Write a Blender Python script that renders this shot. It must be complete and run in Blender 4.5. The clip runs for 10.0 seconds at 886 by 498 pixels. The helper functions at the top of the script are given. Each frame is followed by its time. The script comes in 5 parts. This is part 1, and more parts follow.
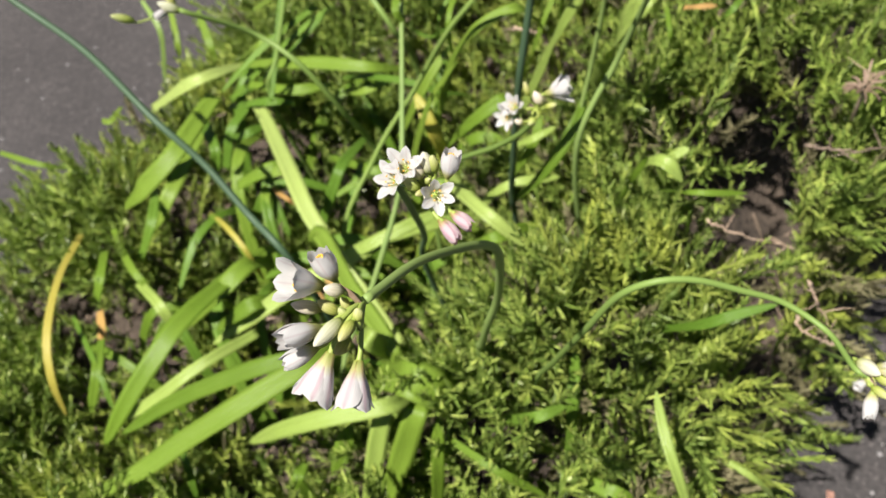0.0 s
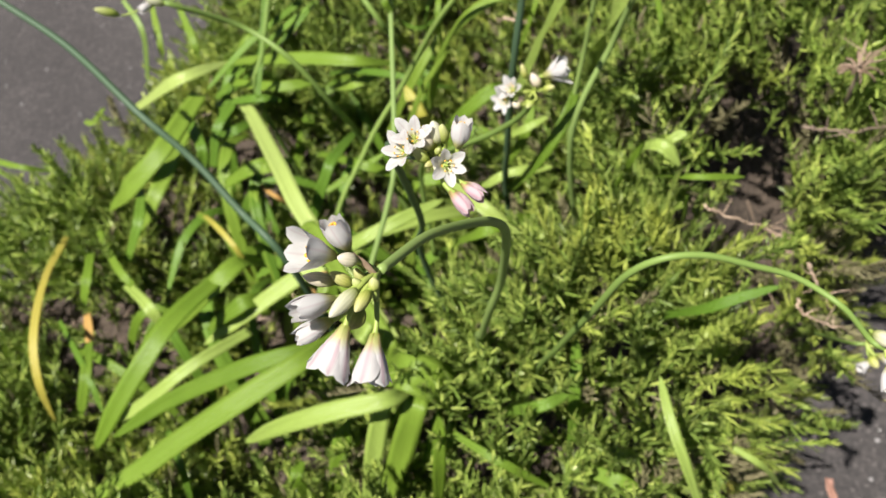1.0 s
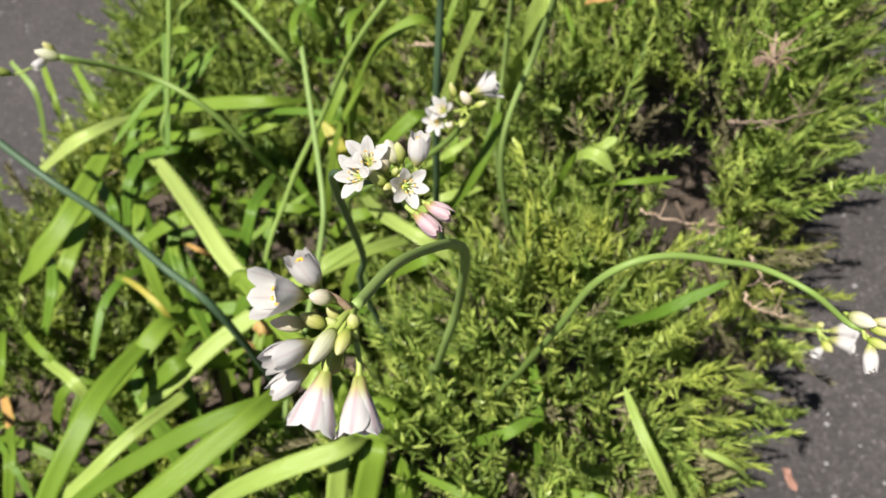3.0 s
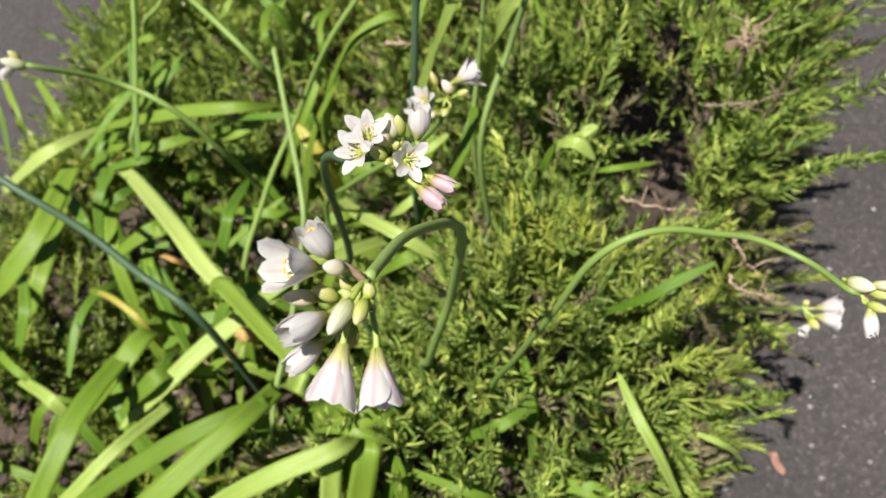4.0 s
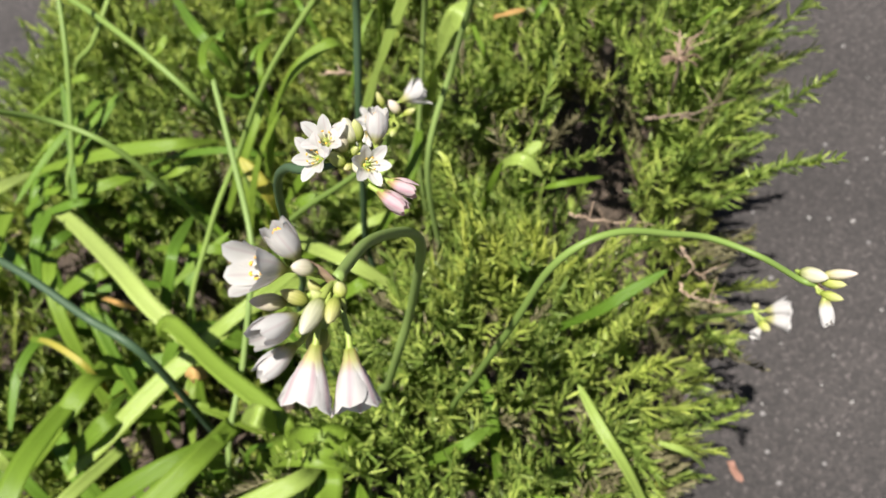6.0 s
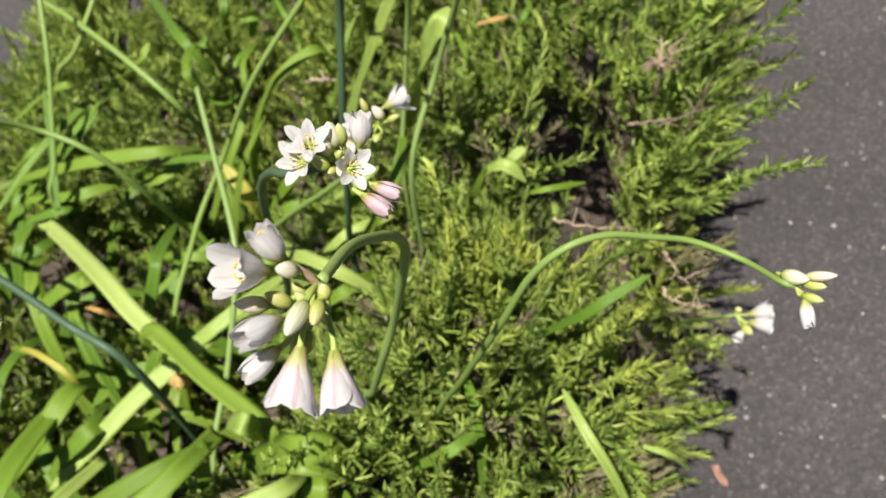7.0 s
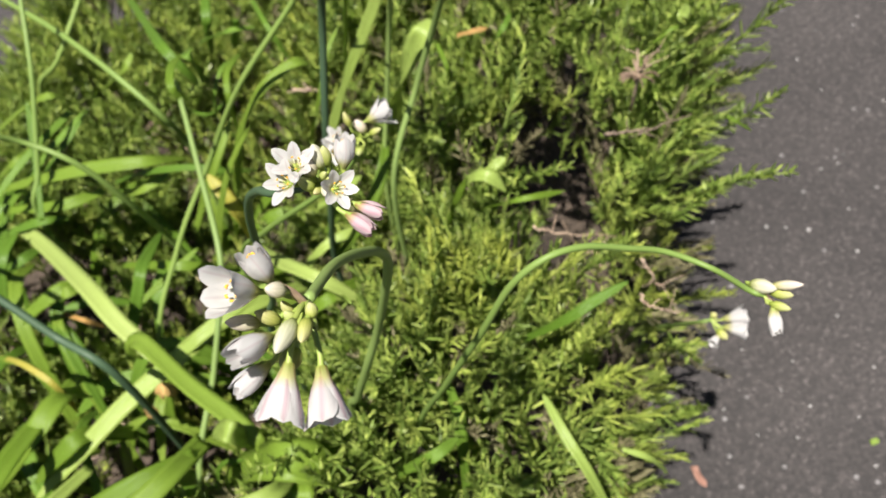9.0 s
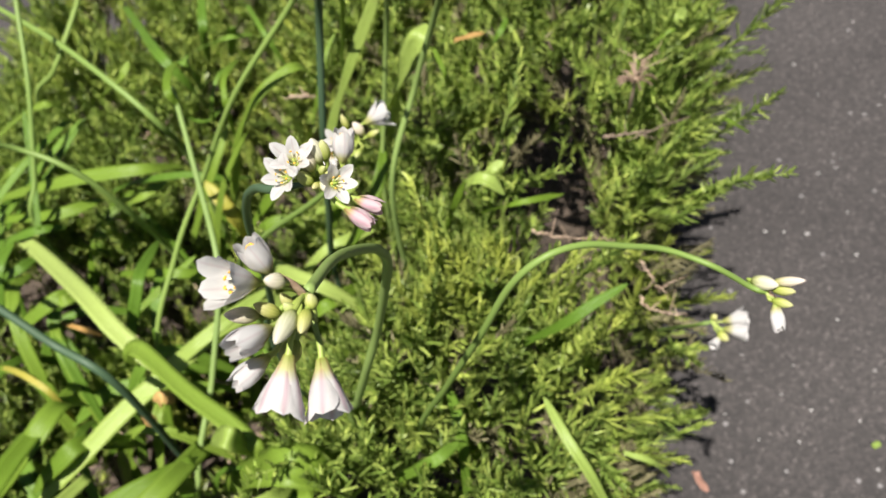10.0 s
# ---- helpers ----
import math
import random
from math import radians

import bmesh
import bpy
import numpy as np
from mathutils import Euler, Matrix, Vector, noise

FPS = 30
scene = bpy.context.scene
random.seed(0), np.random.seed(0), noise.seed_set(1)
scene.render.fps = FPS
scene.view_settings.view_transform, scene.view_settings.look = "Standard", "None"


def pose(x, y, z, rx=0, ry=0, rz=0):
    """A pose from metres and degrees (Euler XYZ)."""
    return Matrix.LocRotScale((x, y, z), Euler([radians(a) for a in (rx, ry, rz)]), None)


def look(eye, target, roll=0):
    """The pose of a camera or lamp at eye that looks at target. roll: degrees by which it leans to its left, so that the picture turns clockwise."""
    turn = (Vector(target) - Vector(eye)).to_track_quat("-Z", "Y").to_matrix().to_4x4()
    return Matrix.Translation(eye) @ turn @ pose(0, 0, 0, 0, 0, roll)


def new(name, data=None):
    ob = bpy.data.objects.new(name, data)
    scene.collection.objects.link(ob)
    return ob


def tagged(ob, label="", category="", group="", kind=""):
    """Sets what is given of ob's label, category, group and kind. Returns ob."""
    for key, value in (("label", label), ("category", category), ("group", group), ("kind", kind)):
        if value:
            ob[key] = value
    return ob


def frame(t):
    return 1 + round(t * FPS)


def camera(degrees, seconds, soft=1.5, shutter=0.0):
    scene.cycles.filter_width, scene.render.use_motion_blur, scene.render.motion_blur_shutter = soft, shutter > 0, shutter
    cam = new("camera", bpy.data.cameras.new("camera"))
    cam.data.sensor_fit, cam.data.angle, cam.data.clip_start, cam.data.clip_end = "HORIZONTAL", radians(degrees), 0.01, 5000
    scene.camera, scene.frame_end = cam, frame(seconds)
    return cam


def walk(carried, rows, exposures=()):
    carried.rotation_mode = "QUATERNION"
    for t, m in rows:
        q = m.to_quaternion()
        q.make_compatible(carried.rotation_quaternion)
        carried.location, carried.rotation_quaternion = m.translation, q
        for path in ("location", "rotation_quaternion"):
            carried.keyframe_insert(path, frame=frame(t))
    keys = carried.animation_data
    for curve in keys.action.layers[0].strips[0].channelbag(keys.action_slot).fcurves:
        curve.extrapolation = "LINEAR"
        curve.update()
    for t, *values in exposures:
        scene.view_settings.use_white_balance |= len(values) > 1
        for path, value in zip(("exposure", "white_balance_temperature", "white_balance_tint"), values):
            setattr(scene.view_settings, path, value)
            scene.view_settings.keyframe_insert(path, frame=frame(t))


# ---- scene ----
cam = camera(53.9, 10.0)
# a phone lens, focused on the nearest flowers
cam.data.dof.use_dof = True
cam.data.dof.focus_distance = 0.205
cam.data.dof.aperture_fstop = 25.5
PATH = [
    (0, (0.117, 0.144, 0.761), (0.016, 1.402, -0.791), -17.8),
    (0.5, (0.116, 0.145, 0.759), (0.023, 1.401, -0.795), -17.9),
    (1, (0.107, 0.144, 0.751), (0.046, 1.403, -0.801), -17.6),
    (1.5, (0.106, 0.149, 0.744), (0.109, 1.421, -0.799), -17.0),
    (2, (0.101, 0.155, 0.741), (0.162, 1.431, -0.798), -16.7),
    (2.5, (0.099, 0.157, 0.74), (0.202, 1.43, -0.799), -16.8),
    (4, (0.083, 0.157, 0.731), (0.299, 1.416, -0.809), -16.8),
    (4.5, (0.082, 0.157, 0.727), (0.339, 1.414, -0.807), -16.4),
    (5, (0.08, 0.156, 0.725), (0.378, 1.413, -0.802), -15.8),
    (5.5, (0.076, 0.156, 0.725), (0.414, 1.414, -0.792), -15.3),
    (7, (0.075, 0.154, 0.725), (0.48, 1.408, -0.78), -13.9),
    (7.5, (0.074, 0.155, 0.726), (0.496, 1.404, -0.777), -13.5),
    (8, (0.075, 0.153, 0.726), (0.502, 1.399, -0.779), -13.4),
    (8.5, (0.072, 0.148, 0.733), (0.512, 1.393, -0.769), -13.2),
    (9, (0.075, 0.15, 0.734), (0.517, 1.389, -0.772), -13.0),
    (9.5, (0.075, 0.148, 0.736), (0.527, 1.389, -0.766), -13.0),
    (10, (0.073, 0.149, 0.73), (0.531, 1.401, -0.761), -13.1),
]
walk(cam, [(t, look(eye, target, roll)) for t, eye, target, roll in PATH])

# ---- light ----
SUN_FROM = Vector((-0.27, -0.28, 0.92)).normalized()
world = bpy.data.worlds.new("world")
scene.world = world
world.use_nodes = True
sky = world.node_tree.nodes.new("ShaderNodeTexSky")
sky.sky_type = "NISHITA"
sky.sun_disc = False
sky.sun_elevation = math.asin(SUN_FROM.z)
sky.sun_rotation = math.atan2(SUN_FROM.x, SUN_FROM.y)
back = world.node_tree.nodes["Background"]
world.node_tree.links.new(sky.outputs[0], back.inputs["Color"])
back.inputs["Strength"].default_value = 0.025
sun = new("sun", bpy.data.lights.new("sun", "SUN"))
sun.data.energy = 5.0
sun.data.angle = radians(0.53)
sun.data.color = (1.0, 0.955, 0.89)
sun.matrix_world = look(SUN_FROM * 10, (0, 0, 0))
scene.view_settings.exposure = 1.0


# ---- materials ----
def node_tree(name):
    mat = bpy.data.materials.new(name)
    mat.use_nodes = True
    nt = mat.node_tree
    return mat, nt, nt.nodes["Principled BSDF"]


def nd(nt, kind, **inputs):
    n = nt.nodes.new(kind)
    for key, value in inputs.items():
        n.inputs[key.replace("_", " ")].default_value = value
    return n


def ramp(nt, fac, stops):
    n = nt.nodes.new("ShaderNodeValToRGB")
    el = n.color_ramp.elements
    while len(el) < len(stops):
        el.new(0.5)
    for e, (p, c) in zip(el, stops):
        e.position, e.color = p, (*c, 1)
    nt.links.new(fac, n.inputs[0])
    return n.outputs[0]


def noise_tex(nt, scale, detail=3.0, coords="Object", stretch=None):
    tc = nt.nodes.new("ShaderNodeTexCoord")
    n = nd(nt, "ShaderNodeTexNoise", Scale=scale, Detail=detail)
    if stretch:
        mp = nt.nodes.new("ShaderNodeMapping")
        mp.inputs["Scale"].default_value = stretch
        nt.links.new(tc.outputs[coords], mp.inputs[0])
        nt.links.new(mp.outputs[0], n.inputs["Vector"])
    else:
        nt.links.new(tc.outputs[coords], n.inputs["Vector"])
    return n.outputs["Fac"]


def mix(nt, a, b, fac, blend="MIX"):
    n = nt.nodes.new("ShaderNodeMix")
    n.data_type, n.blend_type = "RGBA", blend
    for sock, v in ((n.inputs[0], fac), (n.inputs[6], a), (n.inputs[7], b)):
        if hasattr(v, "is_linked"):
            nt.links.new(v, sock)
        elif isinstance(v, tuple):
            sock.default_value = (*v, 1)
        else:
            sock.default_value = v
    return n.outputs[2]


def bump(nt, bsdf, height, strength, distance):
    b = nd(nt, "ShaderNodeBump", Strength=strength, Distance=distance)
    nt.links.new(height, b.inputs["Height"])
    nt.links.new(b.outputs[0], bsdf.inputs["Normal"])


def leafy(name, dark, mid, light, rough, through_col, amount, per="island", grain=None, gloss=0.5, tired=None):
    """Leaf surface: colour varies leaf by leaf and along the blade; part of the light passes through."""
    mat, nt, bsdf = node_tree(name)
    if per == "island":
        rnd = nt.nodes.new("ShaderNodeNewGeometry").outputs["Random Per Island"]
    else:
        rnd = nt.nodes.new("ShaderNodeObjectInfo").outputs["Random"]
    base = ramp(nt, rnd, [(0.0, dark), (0.45, mid), (1.0, light)])
    patch = noise_tex(nt, 28.0, 3.0)
    base = mix(nt, base, mix(nt, base, light, 0.55), patch)
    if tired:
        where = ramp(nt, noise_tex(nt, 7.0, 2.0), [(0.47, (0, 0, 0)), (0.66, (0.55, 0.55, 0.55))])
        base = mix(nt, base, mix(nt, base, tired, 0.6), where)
        # tuft-sized lit and shaded patches multiplied into the colour, for more contrast
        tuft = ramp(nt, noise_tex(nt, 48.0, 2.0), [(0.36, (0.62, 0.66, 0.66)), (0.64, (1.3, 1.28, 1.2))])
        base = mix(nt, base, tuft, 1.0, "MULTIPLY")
    if grain:
        uv = nt.nodes.new("ShaderNodeUVMap")
        mp = nt.nodes.new("ShaderNodeMapping")
        mp.inputs["Scale"].default_value = grain
        nt.links.new(uv.outputs[0], mp.inputs[0])
        lines = nd(nt, "ShaderNodeTexNoise", Scale=1.0, Detail=2.0)
        nt.links.new(mp.outputs[0], lines.inputs["Vector"])
        dim = ramp(nt, lines.outputs["Fac"], [(0.3, (0.72, 0.74, 0.7)), (0.7, (1.12, 1.12, 1.1))])
        base = mix(nt, base, dim, 1.0, "MULTIPLY")
        bump(nt, bsdf, lines.outputs["Fac"], 0.35, 0.0006)
    nt.links.new(base, bsdf.inputs["Base Color"])
    bsdf.inputs["Roughness"].default_value = rough
    bsdf.inputs["Specular IOR Level"].default_value = gloss
    tr = nt.nodes.new("ShaderNodeBsdfTranslucent")
    nt.links.new(mix(nt, base, through_col, 0.6), tr.inputs["Color"])
    ms = nd(nt, "ShaderNodeMixShader", Fac=amount)
    nt.links.new(bsdf.outputs[0], ms.inputs[1])
    nt.links.new(tr.outputs[0], ms.inputs[2])
    nt.links.new(ms.outputs[0], nt.nodes["Material Output"].inputs["Surface"])
    return mat


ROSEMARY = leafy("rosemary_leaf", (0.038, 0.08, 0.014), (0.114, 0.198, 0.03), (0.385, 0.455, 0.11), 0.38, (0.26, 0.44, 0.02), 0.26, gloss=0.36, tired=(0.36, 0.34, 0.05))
ROSEMARY_DRY = leafy("rosemary_leaf_drying", (0.06, 0.055, 0.026), (0.115, 0.105, 0.05), (0.23, 0.21, 0.115), 0.65, (0.3, 0.24, 0.1), 0.12, gloss=0.2)
STRAP = leafy("strap_leaf", (0.115, 0.205, 0.018), (0.155, 0.26, 0.024), (0.235, 0.335, 0.05), 0.42, (0.40, 0.58, 0.02), 0.36, "object", (90.0, 2.0, 1.0), 0.35)
SCAPE = leafy("scape_green", (0.16, 0.235, 0.072), (0.18, 0.26, 0.075), (0.24, 0.33, 0.09), 0.5, (0.2, 0.3, 0.06), 0.06, "object", gloss=0.3)
SCAPE_LIGHT = leafy("scape_light_green", (0.145, 0.225, 0.05), (0.16, 0.245, 0.055), (0.21, 0.30, 0.07), 0.5, (0.3, 0.45, 0.04), 0.1, "object", gloss=0.35)
SCAPE_BLUE = leafy("scape_blue_green", (0.042, 0.078, 0.045), (0.05, 0.09, 0.05), (0.072, 0.12, 0.055), 0.5, (0.1, 0.2, 0.06), 0.04, "object", gloss=0.3)
# darker copy of the strap leaf green: shade of overhung leaves put into the colour
STRAP_SHADE = leafy("strap_leaf_shaded_green", (0.085, 0.17, 0.018), (0.11, 0.21, 0.022), (0.16, 0.27, 0.035), 0.42, (0.26, 0.44, 0.02), 0.3, "object", (90.0, 2.0, 1.0), 0.35)
STRAP_PALE = leafy("strap_leaf_pale", (0.27, 0.38, 0.07), (0.31, 0.42, 0.085), (0.40, 0.49, 0.14), 0.36, (0.5, 0.62, 0.10), 0.3, "object", (90.0, 2.0, 1.0))
STRAP_YELLOW = leafy("strap_leaf_yellowing", (0.36, 0.36, 0.05), (0.42, 0.42, 0.06), (0.46, 0.36, 0.08), 0.45, (0.6, 0.55, 0.05), 0.3, "object", (90.0, 2.0, 1.0))
DRY = leafy("dry_leaf", (0.30, 0.17, 0.06), (0.46, 0.27, 0.08), (0.55, 0.36, 0.14), 0.6, (0.6, 0.35, 0.08), 0.2, "object", (60.0, 3.0, 1.0), 0.2)
WITHERED = leafy("withered_needle", (0.13, 0.085, 0.055), (0.19, 0.13, 0.085), (0.30, 0.22, 0.165), 0.7, (0.4, 0.28, 0.15), 0.15, "object", gloss=0.2)
RECEPTACLE = leafy("receptacle_green", (0.24, 0.34, 0.06), (0.28, 0.37, 0.07), (0.36, 0.42, 0.1), 0.5, (0.4, 0.55, 0.08), 0.15, "object")


def tepal_material(name, body, vein, vein_width):
    mat, nt, bsdf = node_tree(name)
    uv = nt.nodes.new("ShaderNodeUVMap")
    sep = nt.nodes.new("ShaderNodeSeparateXYZ")
    nt.links.new(uv.outputs[0], sep.inputs[0])
    off = nd(nt, "ShaderNodeMath")
    off.operation = "SUBTRACT"
    off.inputs[1].default_value = 0.5
    nt.links.new(sep.outputs[0], off.inputs[0])
    ab = nt.nodes.new("ShaderNodeMath")
    ab.operation = "ABSOLUTE"
    nt.links.new(off.outputs[0], ab.inputs[0])
    stripe = ramp(nt, ab.outputs[0], [(0.0, vein), (vein_width, body), (1.0, body)])
    tone = noise_tex(nt, 260.0, 2.0)
    stripe = mix(nt, stripe, mix(nt, stripe, body, 0.7), tone)
    throat = ramp(nt, sep.outputs[1], [(0.0, (0.50, 0.58, 0.12)), (0.2, (0.80, 0.80, 0.36)), (0.42, (1, 1, 1))])
    base = mix(nt, stripe, throat, 1.0, "MULTIPLY")
    nt.links.new(base, bsdf.inputs["Base Color"])
    bsdf.inputs["Roughness"].default_value = 0.55
    bsdf.inputs["Specular IOR Level"].default_value = 0.3
    mp = nt.nodes.new("ShaderNodeMapping")
    mp.inputs["Scale"].default_value = (22.0, 1.2, 1.0)
    nt.links.new(uv.outputs[0], mp.inputs[0])
    ridges = nd(nt, "ShaderNodeTexNoise", Scale=1.0, Detail=1.0)
    nt.links.new(mp.outputs[0], ridges.inputs["Vector"])
    bump(nt, bsdf, ridges.outputs["Fac"], 0.3, 0.0004)
    tr = nt.nodes.new("ShaderNodeBsdfTranslucent")
    nt.links.new(base, tr.inputs["Color"])
    ms = nd(nt, "ShaderNodeMixShader", Fac=0.42)
    nt.links.new(bsdf.outputs[0], ms.inputs[1])
    nt.links.new(tr.outputs[0], ms.inputs[2])
    nt.links.new(ms.outputs[0], nt.nodes["Material Output"].inputs["Surface"])
    return mat


def bud_material(name, foot, body, tip):
    """Bud skin: green at the foot, paler above, faint lengthwise ribs and a blush that differs from bud to bud."""
    mat, nt, bsdf = node_tree(name)
    uv = nt.nodes.new("ShaderNodeUVMap")
    sep = nt.nodes.new("ShaderNodeSeparateXYZ")
    nt.links.new(uv.outputs[0], sep.inputs[0])
    base = ramp(nt, sep.outputs[1], [(0.0, foot), (0.42, body), (1.0, tip)])
    rnd = nt.nodes.new("ShaderNodeObjectInfo").outputs["Random"]
    base = mix(nt, base, ramp(nt, rnd, [(0.0, (0.86, 0.92, 0.80)), (1.0, (1.04, 0.95, 0.96))]), 1.0, "MULTIPLY")
    mp = nt.nodes.new("ShaderNodeMapping")
    mp.inputs["Scale"].default_value = (26.0, 1.0, 1.0)
    nt.links.new(uv.outputs[0], mp.inputs[0])
    ribs = nd(nt, "ShaderNodeTexNoise", Scale=1.0, Detail=2.0)
    nt.links.new(mp.outputs[0], ribs.inputs["Vector"])
    base = mix(nt, base, ramp(nt, ribs.outputs["Fac"], [(0.35, (0.82, 0.84, 0.76)), (0.65, (1.04, 1.04, 1.04))]), 1.0, "MULTIPLY")
    nt.links.new(base, bsdf.inputs["Base Color"])
    bsdf.inputs["Roughness"].default_value = 0.55
    bsdf.inputs["Specular IOR Level"].default_value = 0.3
    bump(nt, bsdf, ribs.outputs["Fac"], 0.35, 0.0004)
    tr = nt.nodes.new("ShaderNodeBsdfTranslucent")
    nt.links.new(base, tr.inputs["Color"])
    ms = nd(nt, "ShaderNodeMixShader", Fac=0.25)
    nt.links.new(bsdf.outputs[0], ms.inputs[1])
    nt.links.new(tr.outputs[0], ms.inputs[2])
    nt.links.new(ms.outputs[0], nt.nodes["Material Output"].inputs["Surface"])
    return mat


BUD = bud_material("bud_skin", (0.40, 0.45, 0.10), (0.66, 0.63, 0.47), (0.70, 0.65, 0.59))
BUD_GREEN = bud_material("bud_skin_green", (0.28, 0.37, 0.05), (0.44, 0.49, 0.13), (0.58, 0.58, 0.30))
TEPAL = tepal_material("tepal_white", (0.63, 0.615, 0.60), (0.55, 0.47, 0.475), 0.1)
TEPAL_STREAK = tepal_material("tepal_pink_streaked", (0.64, 0.62, 0.605), (0.52, 0.32, 0.38), 0.17)
TEPAL_PINK = tepal_material("tepal_pink", (0.60, 0.475, 0.49), (0.52, 0.27, 0.34), 0.24)


def plain(name, a, b, scale, rough, bump_strength=0.3, bump_distance=0.001, stretch=None):
    mat, nt, bsdf = node_tree(name)
    fac = noise_tex(nt, scale, 5.0, stretch=stretch)
    nt.links.new(ramp(nt, fac, [(0.3, a), (0.7, b)]), bsdf.inputs["Base Color"])
    bsdf.inputs["Roughness"].default_value = rough
    bump(nt, bsdf, fac, bump_strength, bump_distance)
    return mat


ANTHER = plain("anther_orange", (0.75, 0.36, 0.03), (0.85, 0.50, 0.06), 900.0, 0.7)
FILAMENT = plain("filament_cream", (0.72, 0.70, 0.42), (0.78, 0.76, 0.55), 500.0, 0.6)
SPATHE = plain("spathe_papery", (0.20, 0.13, 0.08), (0.42, 0.30, 0.21), 260.0, 0.65)
TWIG = plain("dry_twig", (0.10, 0.07, 0.048), (0.22, 0.165, 0.12), 120.0, 0.85, stretch=(1, 1, 0.2))
TWIG_PALE = plain("pale_dead_twig", (0.26, 0.18, 0.12), (0.45, 0.34, 0.25), 120.0, 0.8)
CHIP = plain("pale_stone", (0.26, 0.25, 0.24), (0.42, 0.41, 0.40), 200.0, 0.7)


def soil_material():
    mat, nt, bsdf = node_tree("dry_soil")
    coarse, fine = noise_tex(nt, 14.0, 6.0), noise_tex(nt, 220.0, 4.0)
    a = ramp(nt, coarse, [(0.3, (0.042, 0.032, 0.025)), (0.7, (0.10, 0.077, 0.06))])
    b = ramp(nt, fine, [(0.35, (0.5, 0.47, 0.43)), (0.75, (1.35, 1.3, 1.2))])
    nt.links.new(mix(nt, a, b, 1.0, "MULTIPLY"), bsdf.inputs["Base Color"])
    bsdf.inputs["Roughness"].default_value = 0.95
    bump(nt, bsdf, fine, 0.9, 0.004)
    return mat


def asphalt_material():
    """Worn dark asphalt: fine stones in a grey binder, a few pale ones, blotches of dust."""
    mat, nt, bsdf = node_tree("asphalt")
    tc = nt.nodes.new("ShaderNodeTexCoord")
    blot = noise_tex(nt, 4.0, 5.0)
    base = ramp(nt, blot, [(0.3, (0.030, 0.0268, 0.0264)), (0.7, (0.048, 0.0432, 0.042))])
    vor = nd(nt, "ShaderNodeTexVoronoi", Scale=330.0)
    nt.links.new(tc.outputs["Object"], vor.inputs["Vector"])
    sep = nt.nodes.new("ShaderNodeSeparateColor")
    nt.links.new(vor.outputs["Color"], sep.inputs[0])
    stones = ramp(nt, sep.outputs[0], [(0.0, (0.55, 0.55, 0.56)), (0.55, (1.0, 0.98, 0.98)), (0.92, (1.5, 1.42, 1.42)), (1.0, (2.6, 2.5, 2.5))])
    base = mix(nt, base, stones, 0.75, "MULTIPLY")
    big = nd(nt, "ShaderNodeTexVoronoi", Scale=95.0)
    nt.links.new(tc.outputs["Object"], big.inputs["Vector"])
    sep2 = nt.nodes.new("ShaderNodeSeparateColor")
    nt.links.new(big.outputs["Color"], sep2.inputs[0])
    pick = ramp(nt, sep2.outputs[0], [(0.955, (0, 0, 0)), (0.96, (1, 1, 1))])
    dot = ramp(nt, big.outputs["Distance"], [(0.16, (1, 1, 1)), (0.26, (0, 0, 0))])
    spot = mix(nt, pick, dot, 1.0, "MULTIPLY")
    base = mix(nt, base, (0.20, 0.19, 0.19), spot)
    nt.links.new(base, bsdf.inputs["Base Color"])
    bsdf.inputs["Roughness"].default_value = 0.85
    bump(nt, bsdf, vor.outputs["Distance"], 0.35, 0.002)
    return mat


SOIL, ASPHALT = soil_material(), asphalt_material()


# ---- helpers of this scene ----
def mesh_from(name, verts, faces, uvs=None, smooth=True):
    me = bpy.data.meshes.new(name)
    me.from_pydata([tuple(v) for v in verts], [], [tuple(f) for f in faces])
    if uvs is not None:
        lay = me.uv_layers.new()
        idx = np.empty(len(me.loops), dtype=np.int32)
        me.loops.foreach_get("vertex_index", idx)
        lay.data.foreach_set("uv", np.asarray(uvs, dtype=np.float32)[idx].ravel())
    if smooth:
        me.polygons.foreach_set("use_smooth", [True] * len(me.polygons))
    return me


def part(name, me, mats, parent=None, label=""):
    ob = new(name, me)
    if not me.materials:
        for m in mats if isinstance(mats, (list, tuple)) else [mats]:
            me.materials.append(m)
    if parent is not None:
        ob.parent = parent
    return tagged(ob, label)


def spline(points, n):
    """Catmull-Rom through the points, n samples."""
    p = np.array(points, dtype=float)
    if len(p) == 2:
        return p[0] + (p[1] - p[0]) * np.linspace(0, 1, n)[:, None]
    q = np.vstack([2 * p[0] - p[1], p, 2 * p[-1] - p[-2]])
    out = []
    for s in np.linspace(0, len(p) - 1 - 1e-9, n):
        i, u = int(s), s - int(s)
        a, b, c, d = q[i], q[i + 1], q[i + 2], q[i + 3]
        out.append(0.5 * (2 * b + (c - a) * u + (2 * a - 5 * b + 4 * c - d) * u * u + (3 * b - 3 * c + d - a) * u ** 3))
    return np.array(out)


def unit(v):
    v = np.asarray(v, dtype=float)
    return v / (np.linalg.norm(v, axis=-1, keepdims=True) + 1e-12)


